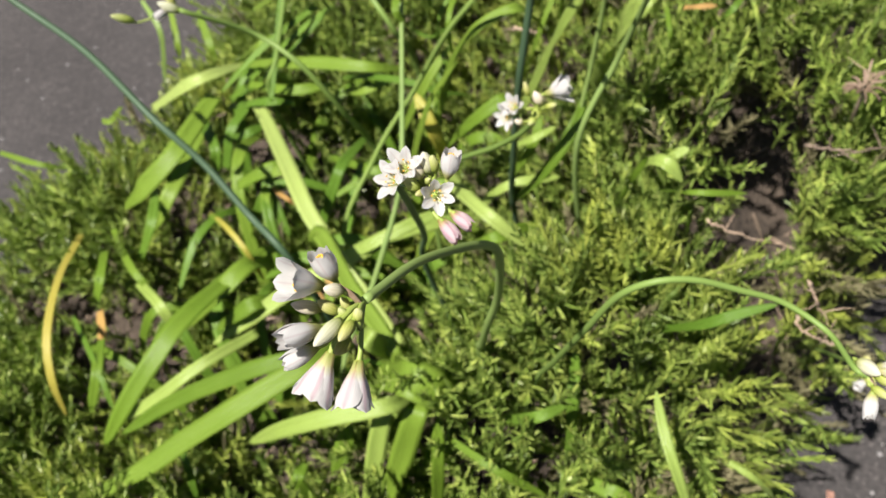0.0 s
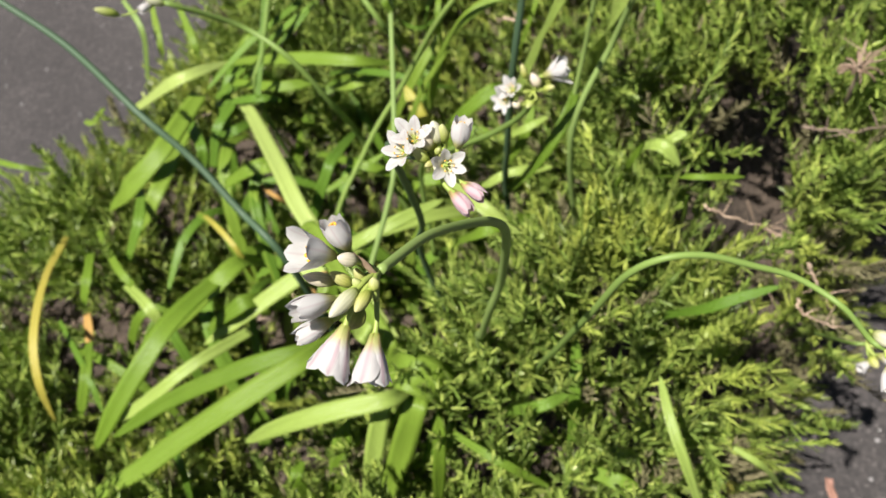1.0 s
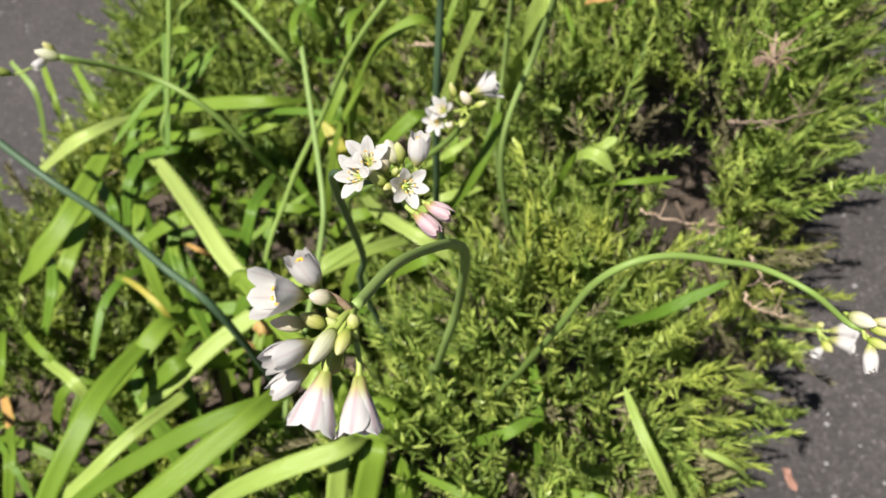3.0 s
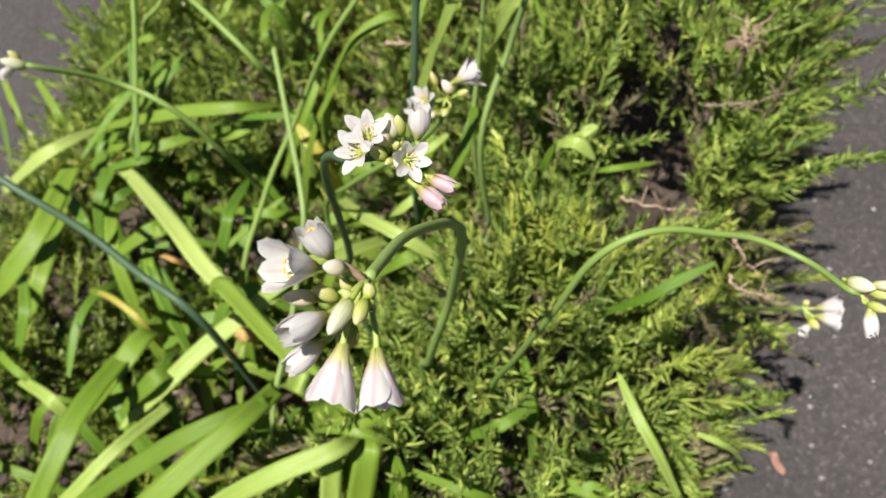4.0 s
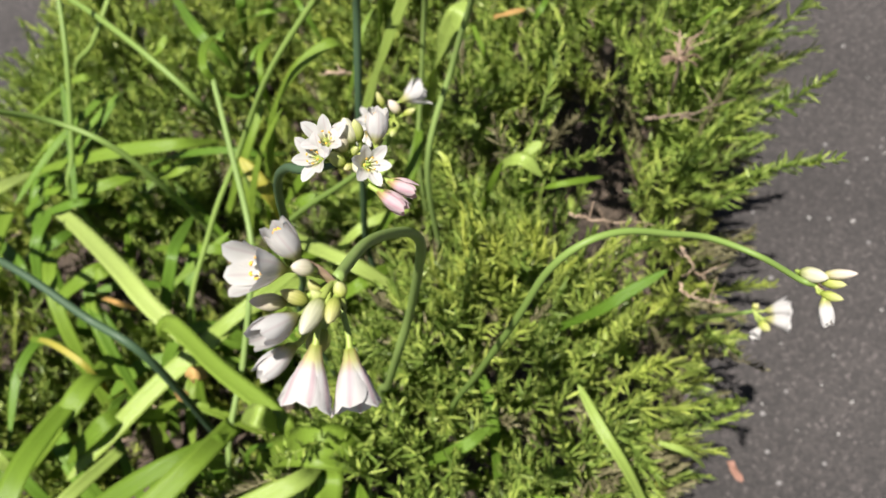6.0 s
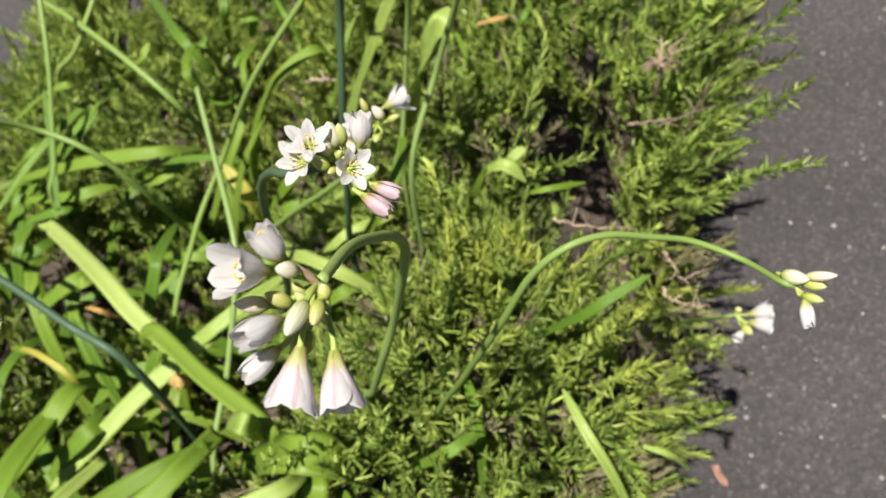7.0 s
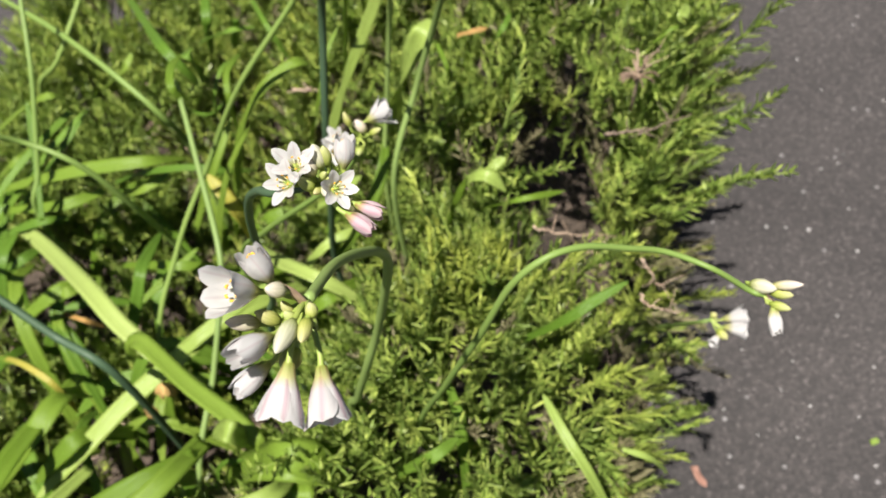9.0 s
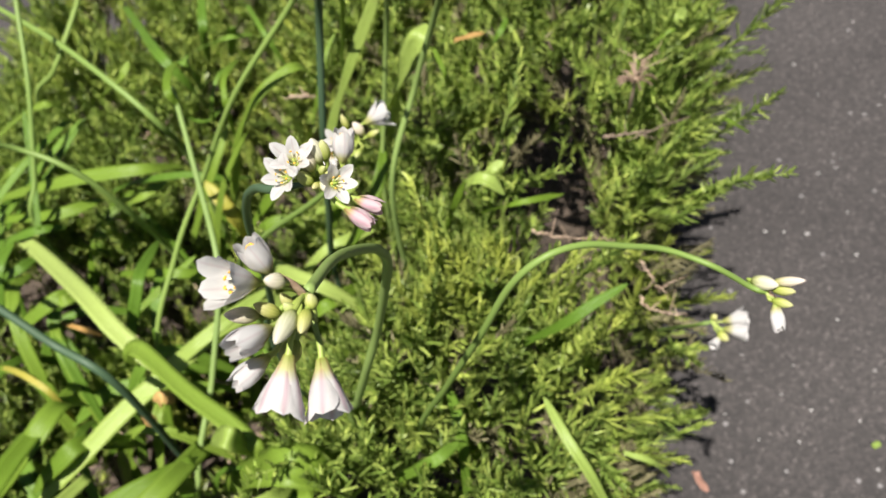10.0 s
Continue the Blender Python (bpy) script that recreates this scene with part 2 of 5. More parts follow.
def tube(points, radii, sides=8, offset=0):
    """Vertices, faces and uvs of a closed round tube along a polyline."""
    p = np.asarray(points, dtype=float)
    r = np.broadcast_to(np.asarray(radii, dtype=float), (len(p),))
    t = unit(np.gradient(p, axis=0))
    ref = np.array([0.31, 0.22, 0.92])
    if abs(np.dot(t.mean(axis=0), ref)) > 0.9:
        ref = np.array([0.9, -0.3, 0.1])
    verts, uvs = [], []
    for i in range(len(p)):
        a = unit(np.cross(t[i], ref))
        b = np.cross(t[i], a)
        for k in range(sides):
            w = 2 * math.pi * k / sides
            verts.append(p[i] + r[i] * (math.cos(w) * a + math.sin(w) * b))
            uvs.append((k / sides, i / (len(p) - 1)))
    faces = []
    for i in range(len(p) - 1):
        for k in range(sides):
            faces.append((offset + i * sides + k, offset + i * sides + (k + 1) % sides, offset + (i + 1) * sides + (k + 1) % sides, offset + (i + 1) * sides + k))
    faces.append(tuple(offset + k for k in reversed(range(sides))))
    faces.append(tuple(offset + (len(p) - 1) * sides + k for k in range(sides)))
    return verts, faces, uvs


def tube_mesh(name, points, radii, sides=8, samples=None):
    pts = spline(points, samples) if samples else np.asarray(points)
    if samples and not np.isscalar(radii):
        radii = np.interp(np.linspace(0, 1, samples), np.linspace(0, 1, len(radii)), radii)
    return mesh_from(name, *tube(pts, radii, sides))


# the bed: u across it from its edge at the dark path, v along it
EDGE, ALONG, ACROSS = np.array((0.33, 0.42)), np.array((0.716, 0.698)), np.array((-0.698, 0.716))


def bed(u, v):
    return EDGE + u * ACROSS + v * ALONG


def smoothstep(a, b, x):
    t = min(1.0, max(0.0, (x - a) / (b - a)))
    return t * t * (3 - 2 * t)


# hollows in the foliage: u, v, radius, depth
HOLLOWS = ((0.072, -0.014, 0.028, 0.22), (0.080, 0.020, 0.030, 0.24), (0.046, 0.004, 0.024, 0.20), (0.142, 0.068, 0.028, 0.15), (0.155, 0.104, 0.028, 0.17), (0.092, 0.068, 0.024, 0.13), (0.098, 0.104, 0.026, 0.15), (0.018, -0.06, 0.028, 0.14), (0.389, -0.15, 0.06, 0.08), (0.30, -0.27, 0.05, 0.06), (0.50, -0.25, 0.034, 0.06), (0.37, -0.135, 0.030, 0.06), (0.255, -0.09, 0.026, 0.10))


def hollow_at(u, v):
    return sum(math.exp(-((u - hu) ** 2 + (v - hv) ** 2) / (r * r)) for hu, hv, r, _ in HOLLOWS)


def foliage_height(u, v):
    far = 0.09 * smoothstep(0.06, 0.22, v)
    h = 0.36 - 0.10 * smoothstep(0.24, 0.46, u) - 0.15 * smoothstep(0.60 + far, 0.77 + far, u)
    h -= 0.05 * smoothstep(-0.12, -0.4, v) if u < 0.3 else 0.0
    h += 0.06 * (noise.noise((u * 9.0, v * 9.0, 1.7))) + 0.055 * noise.noise((u * 24.0, v * 24.0, 5.1))
    for hu, hv, r, d in HOLLOWS:
        h -= d * math.exp(-((u - hu) ** 2 + (v - hv) ** 2) / (r * r))
    return h


def soil_height(u, v):
    e = smoothstep(-0.01, 0.07, u) * smoothstep(0.86, 0.76, u) * (0.4 + 0.6 * smoothstep(0.10, 0.20, u))
    return -0.012 + e * (0.10 + 0.03 * noise.noise((u * 6, v * 6, 9.0)) + 0.012 * noise.noise((u * 31, v * 31, 2.0)))


# ---- the large structure ----
def sheet(name, half, mat):
    me = mesh_from(name, [(-half, -half, 0), (half, -half, 0), (half, half, 0), (-half, half, 0)], [(0, 1, 2, 3)], smooth=False)
    return part(name, me, mat)


ground = tagged(sheet("ground", 400.0, ASPHALT), "worn dark grey asphalt path round the planted bed", "ground", kind="structure")


def soil_bed():
    us, vs = np.linspace(-0.02, 0.88, 61), np.linspace(-0.55, 0.86, 96)
    verts = [(*bed(u, v), soil_height(u, v)) for v in vs for u in us]
    n = len(us)
    faces = [(j * n + i, j * n + i + 1, (j + 1) * n + i + 1, (j + 1) * n + i) for j in range(len(vs) - 1) for i in range(n - 1)]
    return part("soil", mesh_from("soil", verts, faces), SOIL)


tagged(soil_bed(), "dry brown soil of the raised planting bed", "soil", kind="structure")


# ---- rosemary ----
def leaf_arrays(p, d, side, length, width, droop, fold):
    """One needle leaf from p along d: eight points, folded along the midrib when fold is set."""
    nrm = np.cross(side, d)
    a = p + d * length * 0.22
    b = p + d * length * 0.72 - nrm * droop * length * 0.12
    c = p + d * length - nrm * droop * length * 0.3
    w = side * width * 0.5
    if not fold:
        return [p, a - w, a + w, b - w * 0.85, b + w * 0.85, c], [(0, 1, 2), (1, 3, 4, 2), (3, 5, 4)]
    k = nrm * width * 0.28
    return ([p, a - w - k, a + k, a + w - k, b - w * 0.85 - k, b + k, b + w * 0.85 - k, c],
            [(0, 1, 2), (0, 2, 3), (1, 4, 5, 2), (2, 5, 6, 3), (4, 7, 5), (5, 7, 6)])


def sprig_arrays(rng, length, fold):
    """A rosemary shoot along z: a thin stem with opposite pairs of needle leaves, closer and steeper at the tip."""
    bend = rng.uniform(-0.25, 0.25, 2)
    s = np.linspace(0, 1, 5)
    line = np.stack([bend[0] * length * s ** 2, bend[1] * length * s ** 2, length * s], axis=1)
    verts, faces, _ = tube(line, np.linspace(0.0011, 0.0005, 5), 3)
    nodes = int(length / 0.0021)
    for i in range(nodes):
        f = (i + 0.5) / nodes
        if f < 0.12 or rng.random() < 0.06:
            continue
        at = np.array([bend[0] * length * f ** 2, bend[1] * length * f ** 2, length * f])
        turn = i * 1.57 + rng.normal(0, 0.35)
        for half in (0, math.pi):
            az = turn + half
            rise = radians(rng.normal(36 + 30 * f ** 2, 15))
            out = np.array([math.cos(az), math.sin(az), 0.0])
            d = out * math.cos(rise) + np.array([0, 0, 1.0]) * math.sin(rise)
            side = np.array([-math.sin(az), math.cos(az), 0.0])
            ln = rng.uniform(0.0075, 0.0118) * (1.0 - 0.4 * f ** 3) * (0.75 + 0.5 * min(1, f * 2.5))
            v, q = leaf_arrays(at, unit(d), side, ln, rng.uniform(0.0013, 0.0018), rng.uniform(-0.2, 1.5), fold)
            base = len(verts)
            verts.extend(v)
            faces.extend(tuple(base + k for k in fc) for fc in q)
    return np.array(verts), faces


RNG = np.random.default_rng(11)
SPRIGS = [sprig_arrays(RNG, ln, False) for ln in (0.044, 0.05, 0.055, 0.06, 0.064, 0.07, 0.052, 0.06)]
SPRIGS_NEAR = [sprig_arrays(RNG, ln, True) for ln in (0.046, 0.05, 0.056, 0.06, 0.066, 0.072)]


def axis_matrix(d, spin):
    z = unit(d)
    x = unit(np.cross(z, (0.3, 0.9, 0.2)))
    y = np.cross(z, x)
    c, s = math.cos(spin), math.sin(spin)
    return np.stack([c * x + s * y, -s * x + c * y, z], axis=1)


def joined(name, placed, parent, label, mat=None):
    """Many shoots in one mesh: placed holds (kind, matrix, place, scale)."""
    vs, fs, base = [], [], 0
    for kind, m, at, sc in placed:
        v, f = SPRIGS[kind]
        vs.append(v @ (m.T * sc) + at)
        fs.extend(tuple(base + k for k in fc) for fc in f)
        base += len(v)
    me = mesh_from(name, np.concatenate(vs), fs)
    me.materials.append(mat or ROSEMARY)
    ob = part(name, me, [], parent, label)
    return tagged(ob, kind="stuff")


def near_meshes():
    out = []
    for v, f in SPRIGS_NEAR:
        me = mesh_from("sprig", v, f)
        me.materials.append(ROSEMARY)
        out.append(me)
    return out


NEAR_MESHES = near_meshes()


PRESSED = []


def room_under_leaves(at):
    """How high foliage may reach at a place: strap leaves and stems lie on it and press it down."""
    global PRESSED
    if isinstance(PRESSED, list):
        PRESSED = np.concatenate(PRESSED) if PRESSED else np.array([[99.0, 99.0, 9.0]])
    d = at[:2] - PRESSED[:, :2]
    r = np.hypot(d[:, 0], d[:, 1])
    slope = np.where(d[:, 1] < 0, 1.7, 4.0)
    near = r < 0.12
    if not near.any():
        return 9.0
    return float((PRESSED[near, 2] - 0.004 + slope[near] * np.maximum(0.0, r[near] - 0.010)).min())


def grow_direction(u, v, side):
    lean = RNG.normal(0, 0.42, 2)
    d = np.array([lean[0], lean[1], 1.0])
    if side:
        d[:2] += -ACROSS * RNG.uniform(0.3, 1.2)
        d[2] *= RNG.uniform(0.4, 1.2)
    else:
        d[:2] += -ACROSS * 0.3 * (1 - smoothstep(0.0, 0.16, u)) + ACROSS * 0.5 * smoothstep(0.66, 0.8, u)
    return d


def shrub(label, u_range, v_range, count, near_count, face_count):
    """A rosemary shrub over a stretch of the bed: single shoots where it stands highest, the rest joined, and woody branches."""
    ub, vb = (u_range[0] + u_range[1]) / 2, (v_range[0] + v_range[1]) / 2
    root = tagged(new("rosemary_shrub"), label, "shrub", "rosemary shrubs in the bed")
    root.location = (*bed(ub, vb), soil_height(ub, vb) - 0.01)
    root.empty_display_size = 0.05
    org = np.array(root.location)
    spots = []
    tries = 0
    while len(spots) < count and tries < count * 4:
        tries += 1
        u, v = RNG.uniform(*u_range), RNG.uniform(*v_range)
        gap = noise.noise((u * 13, v * 13, 3.3)) + (0.28 if u > 0.33 else 0.0)
        if gap > 0.30 and RNG.random() < 0.85:
            continue
        h = foliage_height(u, v)
        depth = RNG.uniform(0.045, 0.075) + (RNG.uniform(0.02, 0.10) if RNG.random() < 0.4 else 0.0)
        z = max(soil_height(u, v), h - depth)
        if hollow_at(u, v) > 0.24 and RNG.random() < 0.92:
            continue
        low = room_under_leaves(np.array(bed(u, v))) - 0.044
        if low < z:
            z = low - RNG.uniform(0.0, 0.012)
            if z < soil_height(u, v) - 0.035:
                continue
        spots.append((np.array([*bed(u, v), z]) - org, grow_direction(u, v, False), h, depth > 0.105 and RNG.random() < (0.5 if u < 0.36 else 0.2) or RNG.random() < 0.025))
    for _ in range(face_count):
        v = RNG.uniform(*v_range)
        z = RNG.uniform(0.0, 0.93) * foliage_height(0.02, v) * RNG.uniform(0.75, 1.0)
        if z < 0.11 and RNG.random() < 0.55:
            continue
        u = 0.035 + RNG.uniform(0.0, 0.04) + 0.035 * noise.noise((v * 14, z * 14, 7.0))
        if hollow_at(u, v) > 0.3 and z > 0.08:
            continue
        spots.append((np.array([*bed(u, v), z]) - org, grow_direction(u, v, True), z, z < 0.24 and RNG.random() < 0.45))
    order = sorted(range(len(spots)), key=lambda i: -spots[i][2] - 0.3 * RNG.random())
    rest, dry = [], []
    for rank, i in enumerate(order):
        at, d, _, withered = spots[i]
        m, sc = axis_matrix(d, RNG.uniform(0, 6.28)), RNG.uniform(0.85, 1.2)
        if withered:
            dry.append((RNG.integers(len(SPRIGS)), m, at, sc))
        elif rank < near_count:
            ob = part("sprig", NEAR_MESHES[RNG.integers(len(NEAR_MESHES))], [], root)
            ob.matrix_local = Matrix.LocRotScale(Vector(at), Matrix(m.tolist()).to_quaternion(), (sc, sc, sc))
        else:
            rest.append((RNG.integers(len(SPRIGS)), m, at, sc))
    joined("foliage", rest, root, "dense needle-leaved green rosemary shoots")
    if dry:
        joined("withered_foliage", dry, root, "greyish drying lower shoots", ROSEMARY_DRY)
    for _ in range(14):
        u, v = RNG.uniform(*u_range), RNG.uniform(*v_range)
        a = np.array([*bed(u, v), soil_height(u, v) - 0.005])
        u2, v2 = u + RNG.normal(0, 0.07) - 0.03, v + RNG.normal(0, 0.08)
        u2 = min(max(u2, 0.05), 0.7)
        top = min(foliage_height(u2, v2) - 0.035, room_under_leaves(np.array(bed(u2, v2))) - 0.02)
        if top < soil_height(u2, v2) + 0.03 or room_under_leaves((a[:2] + np.array(bed(u2, v2))) / 2) < top:
            continue
        b = np.array([*bed(u2, v2), top])
        mid = (a + b) / 2 + RNG.normal(0, 0.012, 3)
        part("branch", tube_mesh("branch", [a - org, mid - org, b - org], (0.0028, 0.002, 0.001), 6, 9), TWIG, root, "brown woody branch")
    return root


# ---- stems, flowers and strap leaves ----
PETAL = plain("fallen_petal", (0.24, 0.12, 0.085), (0.36, 0.20, 0.15), 150.0, 0.7)


def flower_stem(label, points, r_base, r_top, mat):
    """A flowering stem that starts in the soil: the round scape; flowers and buds are added to it."""
    p = np.array(points)
    root = tagged(new("flower_stem"), label, "flower", "wild garlic flower stems")
    root.location = tuple(p[0])
    root.empty_display_size = 0.02
    n = 12 * len(p)
    me = tube_mesh("scape", p - p[0], np.linspace(r_base, r_top, len(p)), 10, n)
    part("scape", me, mat, root)
    line = spline(p[1:], 30)
    PRESSED.append(line[(line[:, 2] > 0.31) & (line[:, 2] < 0.5)])
    return root


def axis_pose(base, d):
    return Matrix.Translation(base) @ Vector(d).to_track_quat("Z", "Y").to_matrix().to_4x4()


def tepal_mesh(kind, seed):
    """One tepal of unit length, growing from the origin along z and leaning to x."""
    rng = np.random.default_rng(seed)
    lean = {"star": (24, 38, 44, 47, 54), "funnel": (32, 28, 20, 17, 26), "half": (38, 24, 6, -6, -4), "bell": (22, 22, 21, 20, 25), "closed": (29, 17, 4, -8, -22)}[kind]
    wide = {"star": 0.52, "funnel": 0.50, "half": 0.46, "bell": 0.55, "closed": 0.42}[kind]
    ns, nw = 13, 7
    r, z = 0.05, 0.0
    line = []
    for i in range(ns):
        s = i / (ns - 1)
        th = radians(np.interp(s, np.linspace(0, 1, 5), lean) + rng.normal(0, 1.0))
        line.append((r, z, th, s))
        r += math.sin(th) / (ns - 1)
        z += math.cos(th) / (ns - 1)
    verts, uvs = [], []
    skew = rng.normal(0, 0.05)
    for r, z, th, s in line:
        w = wide * min(1.0, 0.30 + 1.25 * s ** 1.1) * (1 - s ** {'star': 3.6, 'bell': 6.5, 'funnel': 5.5}.get(kind, 4.6)) ** (0.7 if kind == 'star' else 0.52) + 0.008
        curl = max(0.14, r * 1.05) if kind != "star" else 0.42
        for j in range(nw):
            x = (j / (nw - 1) - 0.5) * w
            a = x / curl
            side, inward = curl * math.sin(a), curl * (1 - math.cos(a))
            ridge = 0.012 * math.cos(a * 3.0) + 0.010 * math.sin(9 * s + j)
            inward -= ridge
            verts.append((r - inward * math.cos(th), side + skew * s * s * 0.4, z + inward * math.sin(th)))
            uvs.append((j / (nw - 1), s))
    faces = [(i * nw + j, i * nw + j + 1, (i + 1) * nw + j + 1, (i + 1) * nw + j) for i in range(ns - 1) for j in range(nw - 1)]
    me = mesh_from("tepal", verts, faces, uvs)
    return me


TEPALS = {}
KINDS = ("star", "funnel", "half", "bell", "closed")


def tepals_for(kind, mat):
    key = (kind, mat.name)
    if key not in TEPALS:
        TEPALS[key] = []
        for k in range(4):
            me = tepal_mesh(kind, 31 * k + 7 * KINDS.index(kind) + 5)
            me.materials.append(mat)
            TEPALS[key].append(me)
    return TEPALS[key]


def stamen_mesh():
    v, f, _ = tube(np.array([(0.02, 0, 0), (0.10, 0, 0.3), (0.15, 0, 0.55)]), (0.026, 0.020, 0.013), 6)
    n = len(f)
    line = np.array([(0.15, -0.05, 0.55), (0.155, -0.03, 0.57), (0.16, 0.0, 0.578), (0.155, 0.03, 0.57), (0.15, 0.05, 0.55)])
    v2, f2, _ = tube(line, (0.010, 0.028, 0.032, 0.028, 0.010), 7, len(v))
    me = mesh_from("stamen", list(v) + list(v2), f + f2)
    me.materials.append(FILAMENT)
    me.materials.append(ANTHER)
    me.polygons.foreach_set("material_index", [0] * n + [1] * len(f2))
    return me


STAMEN = stamen_mesh()
PETALS_RNG = np.random.default_rng(5)


def pedicel(hub, base, d, root_at, swell):
    """Thin stalk from the hub to the base of a flower, with the green swelling under it."""
    hub, base, d = np.array(hub), np.array(base), np.array(d)
    gap = np.linalg.norm(base - hub)
    mid1 = hub + (base - hub) * 0.4 + np.array((0, 0, 0.04)) * gap - d * gap * 0.08
    pts = [hub, mid1, base - d * min(0.003, gap * 0.3), base, base + d * 0.0015]
    line = spline(pts, 14)
    rad = np.interp(np.linspace(0, 1, 14), (0, 0.55, 0.74, 0.9, 1), (0.0006, 0.0006, 0.0007, swell, swell * 0.8))
    return mesh_from("pedicel", *tube(line - root_at, rad, 8))


def flower(root, hub, base, tip, kind, length=0.0, mat=TEPAL):
    """A flower with six tepals and six stamens on its stalk."""
    base, tip = np.array(base), np.array(tip)
    d = unit(tip - base)
    reach = np.linalg.norm(tip - base)
    ln = length if length else reach * {"star": 1.3, "funnel": 1.12, "half": 1.05, "bell": 1.08, "closed": 1.12}[kind]
    root_at = np.array(root.location)
    ob = part("flower", pedicel(hub, base, d, root_at, 0.0013), RECEPTACLE, root)
    m = axis_pose(Vector(base - root_at), d) @ pose(0, 0, 0, 0, 0, PETALS_RNG.uniform(0, 60))
    shapes = tepals_for(kind, mat)
    for k in range(6):
        t = part("tepal", shapes[int(PETALS_RNG.integers(len(shapes)))], [], ob)
        sc = ln * (1.0 if k % 2 == 0 else 0.95) * PETALS_RNG.uniform(0.96, 1.04)
        wob = 4.0 if kind in ("star", "bell") else 1.2
        t.matrix_local = m @ pose(0, 0, 0, 0, 0, 60 * k + PETALS_RNG.normal(0, 3)) @ pose(0.0003 * (k % 2 == 0), 0, 0, 0, PETALS_RNG.normal(0, wob), 0) @ Matrix.Scale(sc, 4)
    for k in range(6):
        t = part("stamen", STAMEN, [], ob)
        lean = {"star": 8.0, "funnel": 4.0, "half": -4.0, "bell": 0.0, "closed": -8.0}[kind]
        hi = {"star": 1.0, "funnel": 0.95, "half": 1.3, "bell": 1.05, "closed": 0.8}[kind]
        t.matrix_local = m @ pose(0, 0, 0, 0, 0, 60 * k + 20) @ pose(0, 0, 0, 0, lean, 0) @ Matrix.Diagonal((ln * 0.8, ln * 0.8, ln * hi, 1))
    if kind == "star":
        v, f, _ = tube(np.array([(0, 0, 0), (0, 0, 0.10), (0, 0, 0.2), (0, 0, 0.26), (0, 0, 0.5)]) * ln, np.array((0.06, 0.11, 0.10, 0.03, 0.018)) * ln, 8)
        t = part("pistil", mesh_from("pistil", v, f), RECEPTACLE, ob)
        t.matrix_local = m
    return ob


def bud(root, hub, base, tip, radius, mat):
    """A closed bud: a lobed, pointed skin on its stalk."""
    base, tip = np.array(base), np.array(tip)
    d = unit(tip - base)
    ln = np.linalg.norm(tip - base)
    root_at = np.array(root.location)
    ob = part("bud", pedicel(hub, base, d, root_at, min(0.0011, radius * 0.6)), RECEPTACLE, root)
    sides, rings = 18, 11
    verts, uvs = [], []
    for i in range(rings):
        s = i / (rings - 1)
        prof = math.sin(math.pi * min(1.0, (0.06 + 0.94 * s) ** 0.92)) ** 0.62 if s < 1 else 0.06
        prof = max(prof, 0.08)
        for k in range(sides):
            w = 2 * math.pi * k / sides
            groove = 1 - 0.10 * abs(math.sin(1.5 * w + 1.2 * s)) * (0.4 + s)
            verts.append((radius * prof * groove * math.cos(w), radius * prof * groove * math.sin(w), ln * s))
            uvs.append((k / sides, s))
    faces = [(i * sides + k, i * sides + (k + 1) % sides, (i + 1) * sides + (k + 1) % sides, (i + 1) * sides + k) for i in range(rings - 1) for k in range(sides)]
    faces.append(tuple(reversed(range(sides))))
    faces.append(tuple((rings - 1) * sides + k for k in range(sides)))
    t = part("skin", mesh_from("skin", verts, faces, uvs), mat, ob)
    t.matrix_local = axis_pose(Vector(base - root_at), d)
    return ob


def spathe(root, a, b, wide):
    """The dry papery bract at the foot of an umbel."""
    a, b = np.array(a), np.array(b)
    d = unit(b - a)
    ln = np.linalg.norm(b - a)
    ns, nw = 9, 7
    verts, uvs = [], []
    for i in range(ns):
        s = i / (ns - 1)
        w = wide * math.sin(math.pi * (0.18 + 0.8 * s)) ** 0.8
        for j in range(nw):
            g = (j / (nw - 1) - 0.5) * 2.4
            verts.append((w * 0.5 * math.cos(g) + 0.0002 * math.sin(8 * s + j), w * 0.5 * math.sin(g), ln * s))
            uvs.append((j / (nw - 1), s))
    faces = [(i * nw + j, i * nw + j + 1, (i + 1) * nw + j + 1, (i + 1) * nw + j) for i in range(ns - 1) for j in range(nw - 1)]
    t = part("spathe", mesh_from("spathe", verts, faces, uvs), SPATHE, root, "papery brown bract")
    t.matrix_local = axis_pose(Vector(a - np.array(root.location)), d)


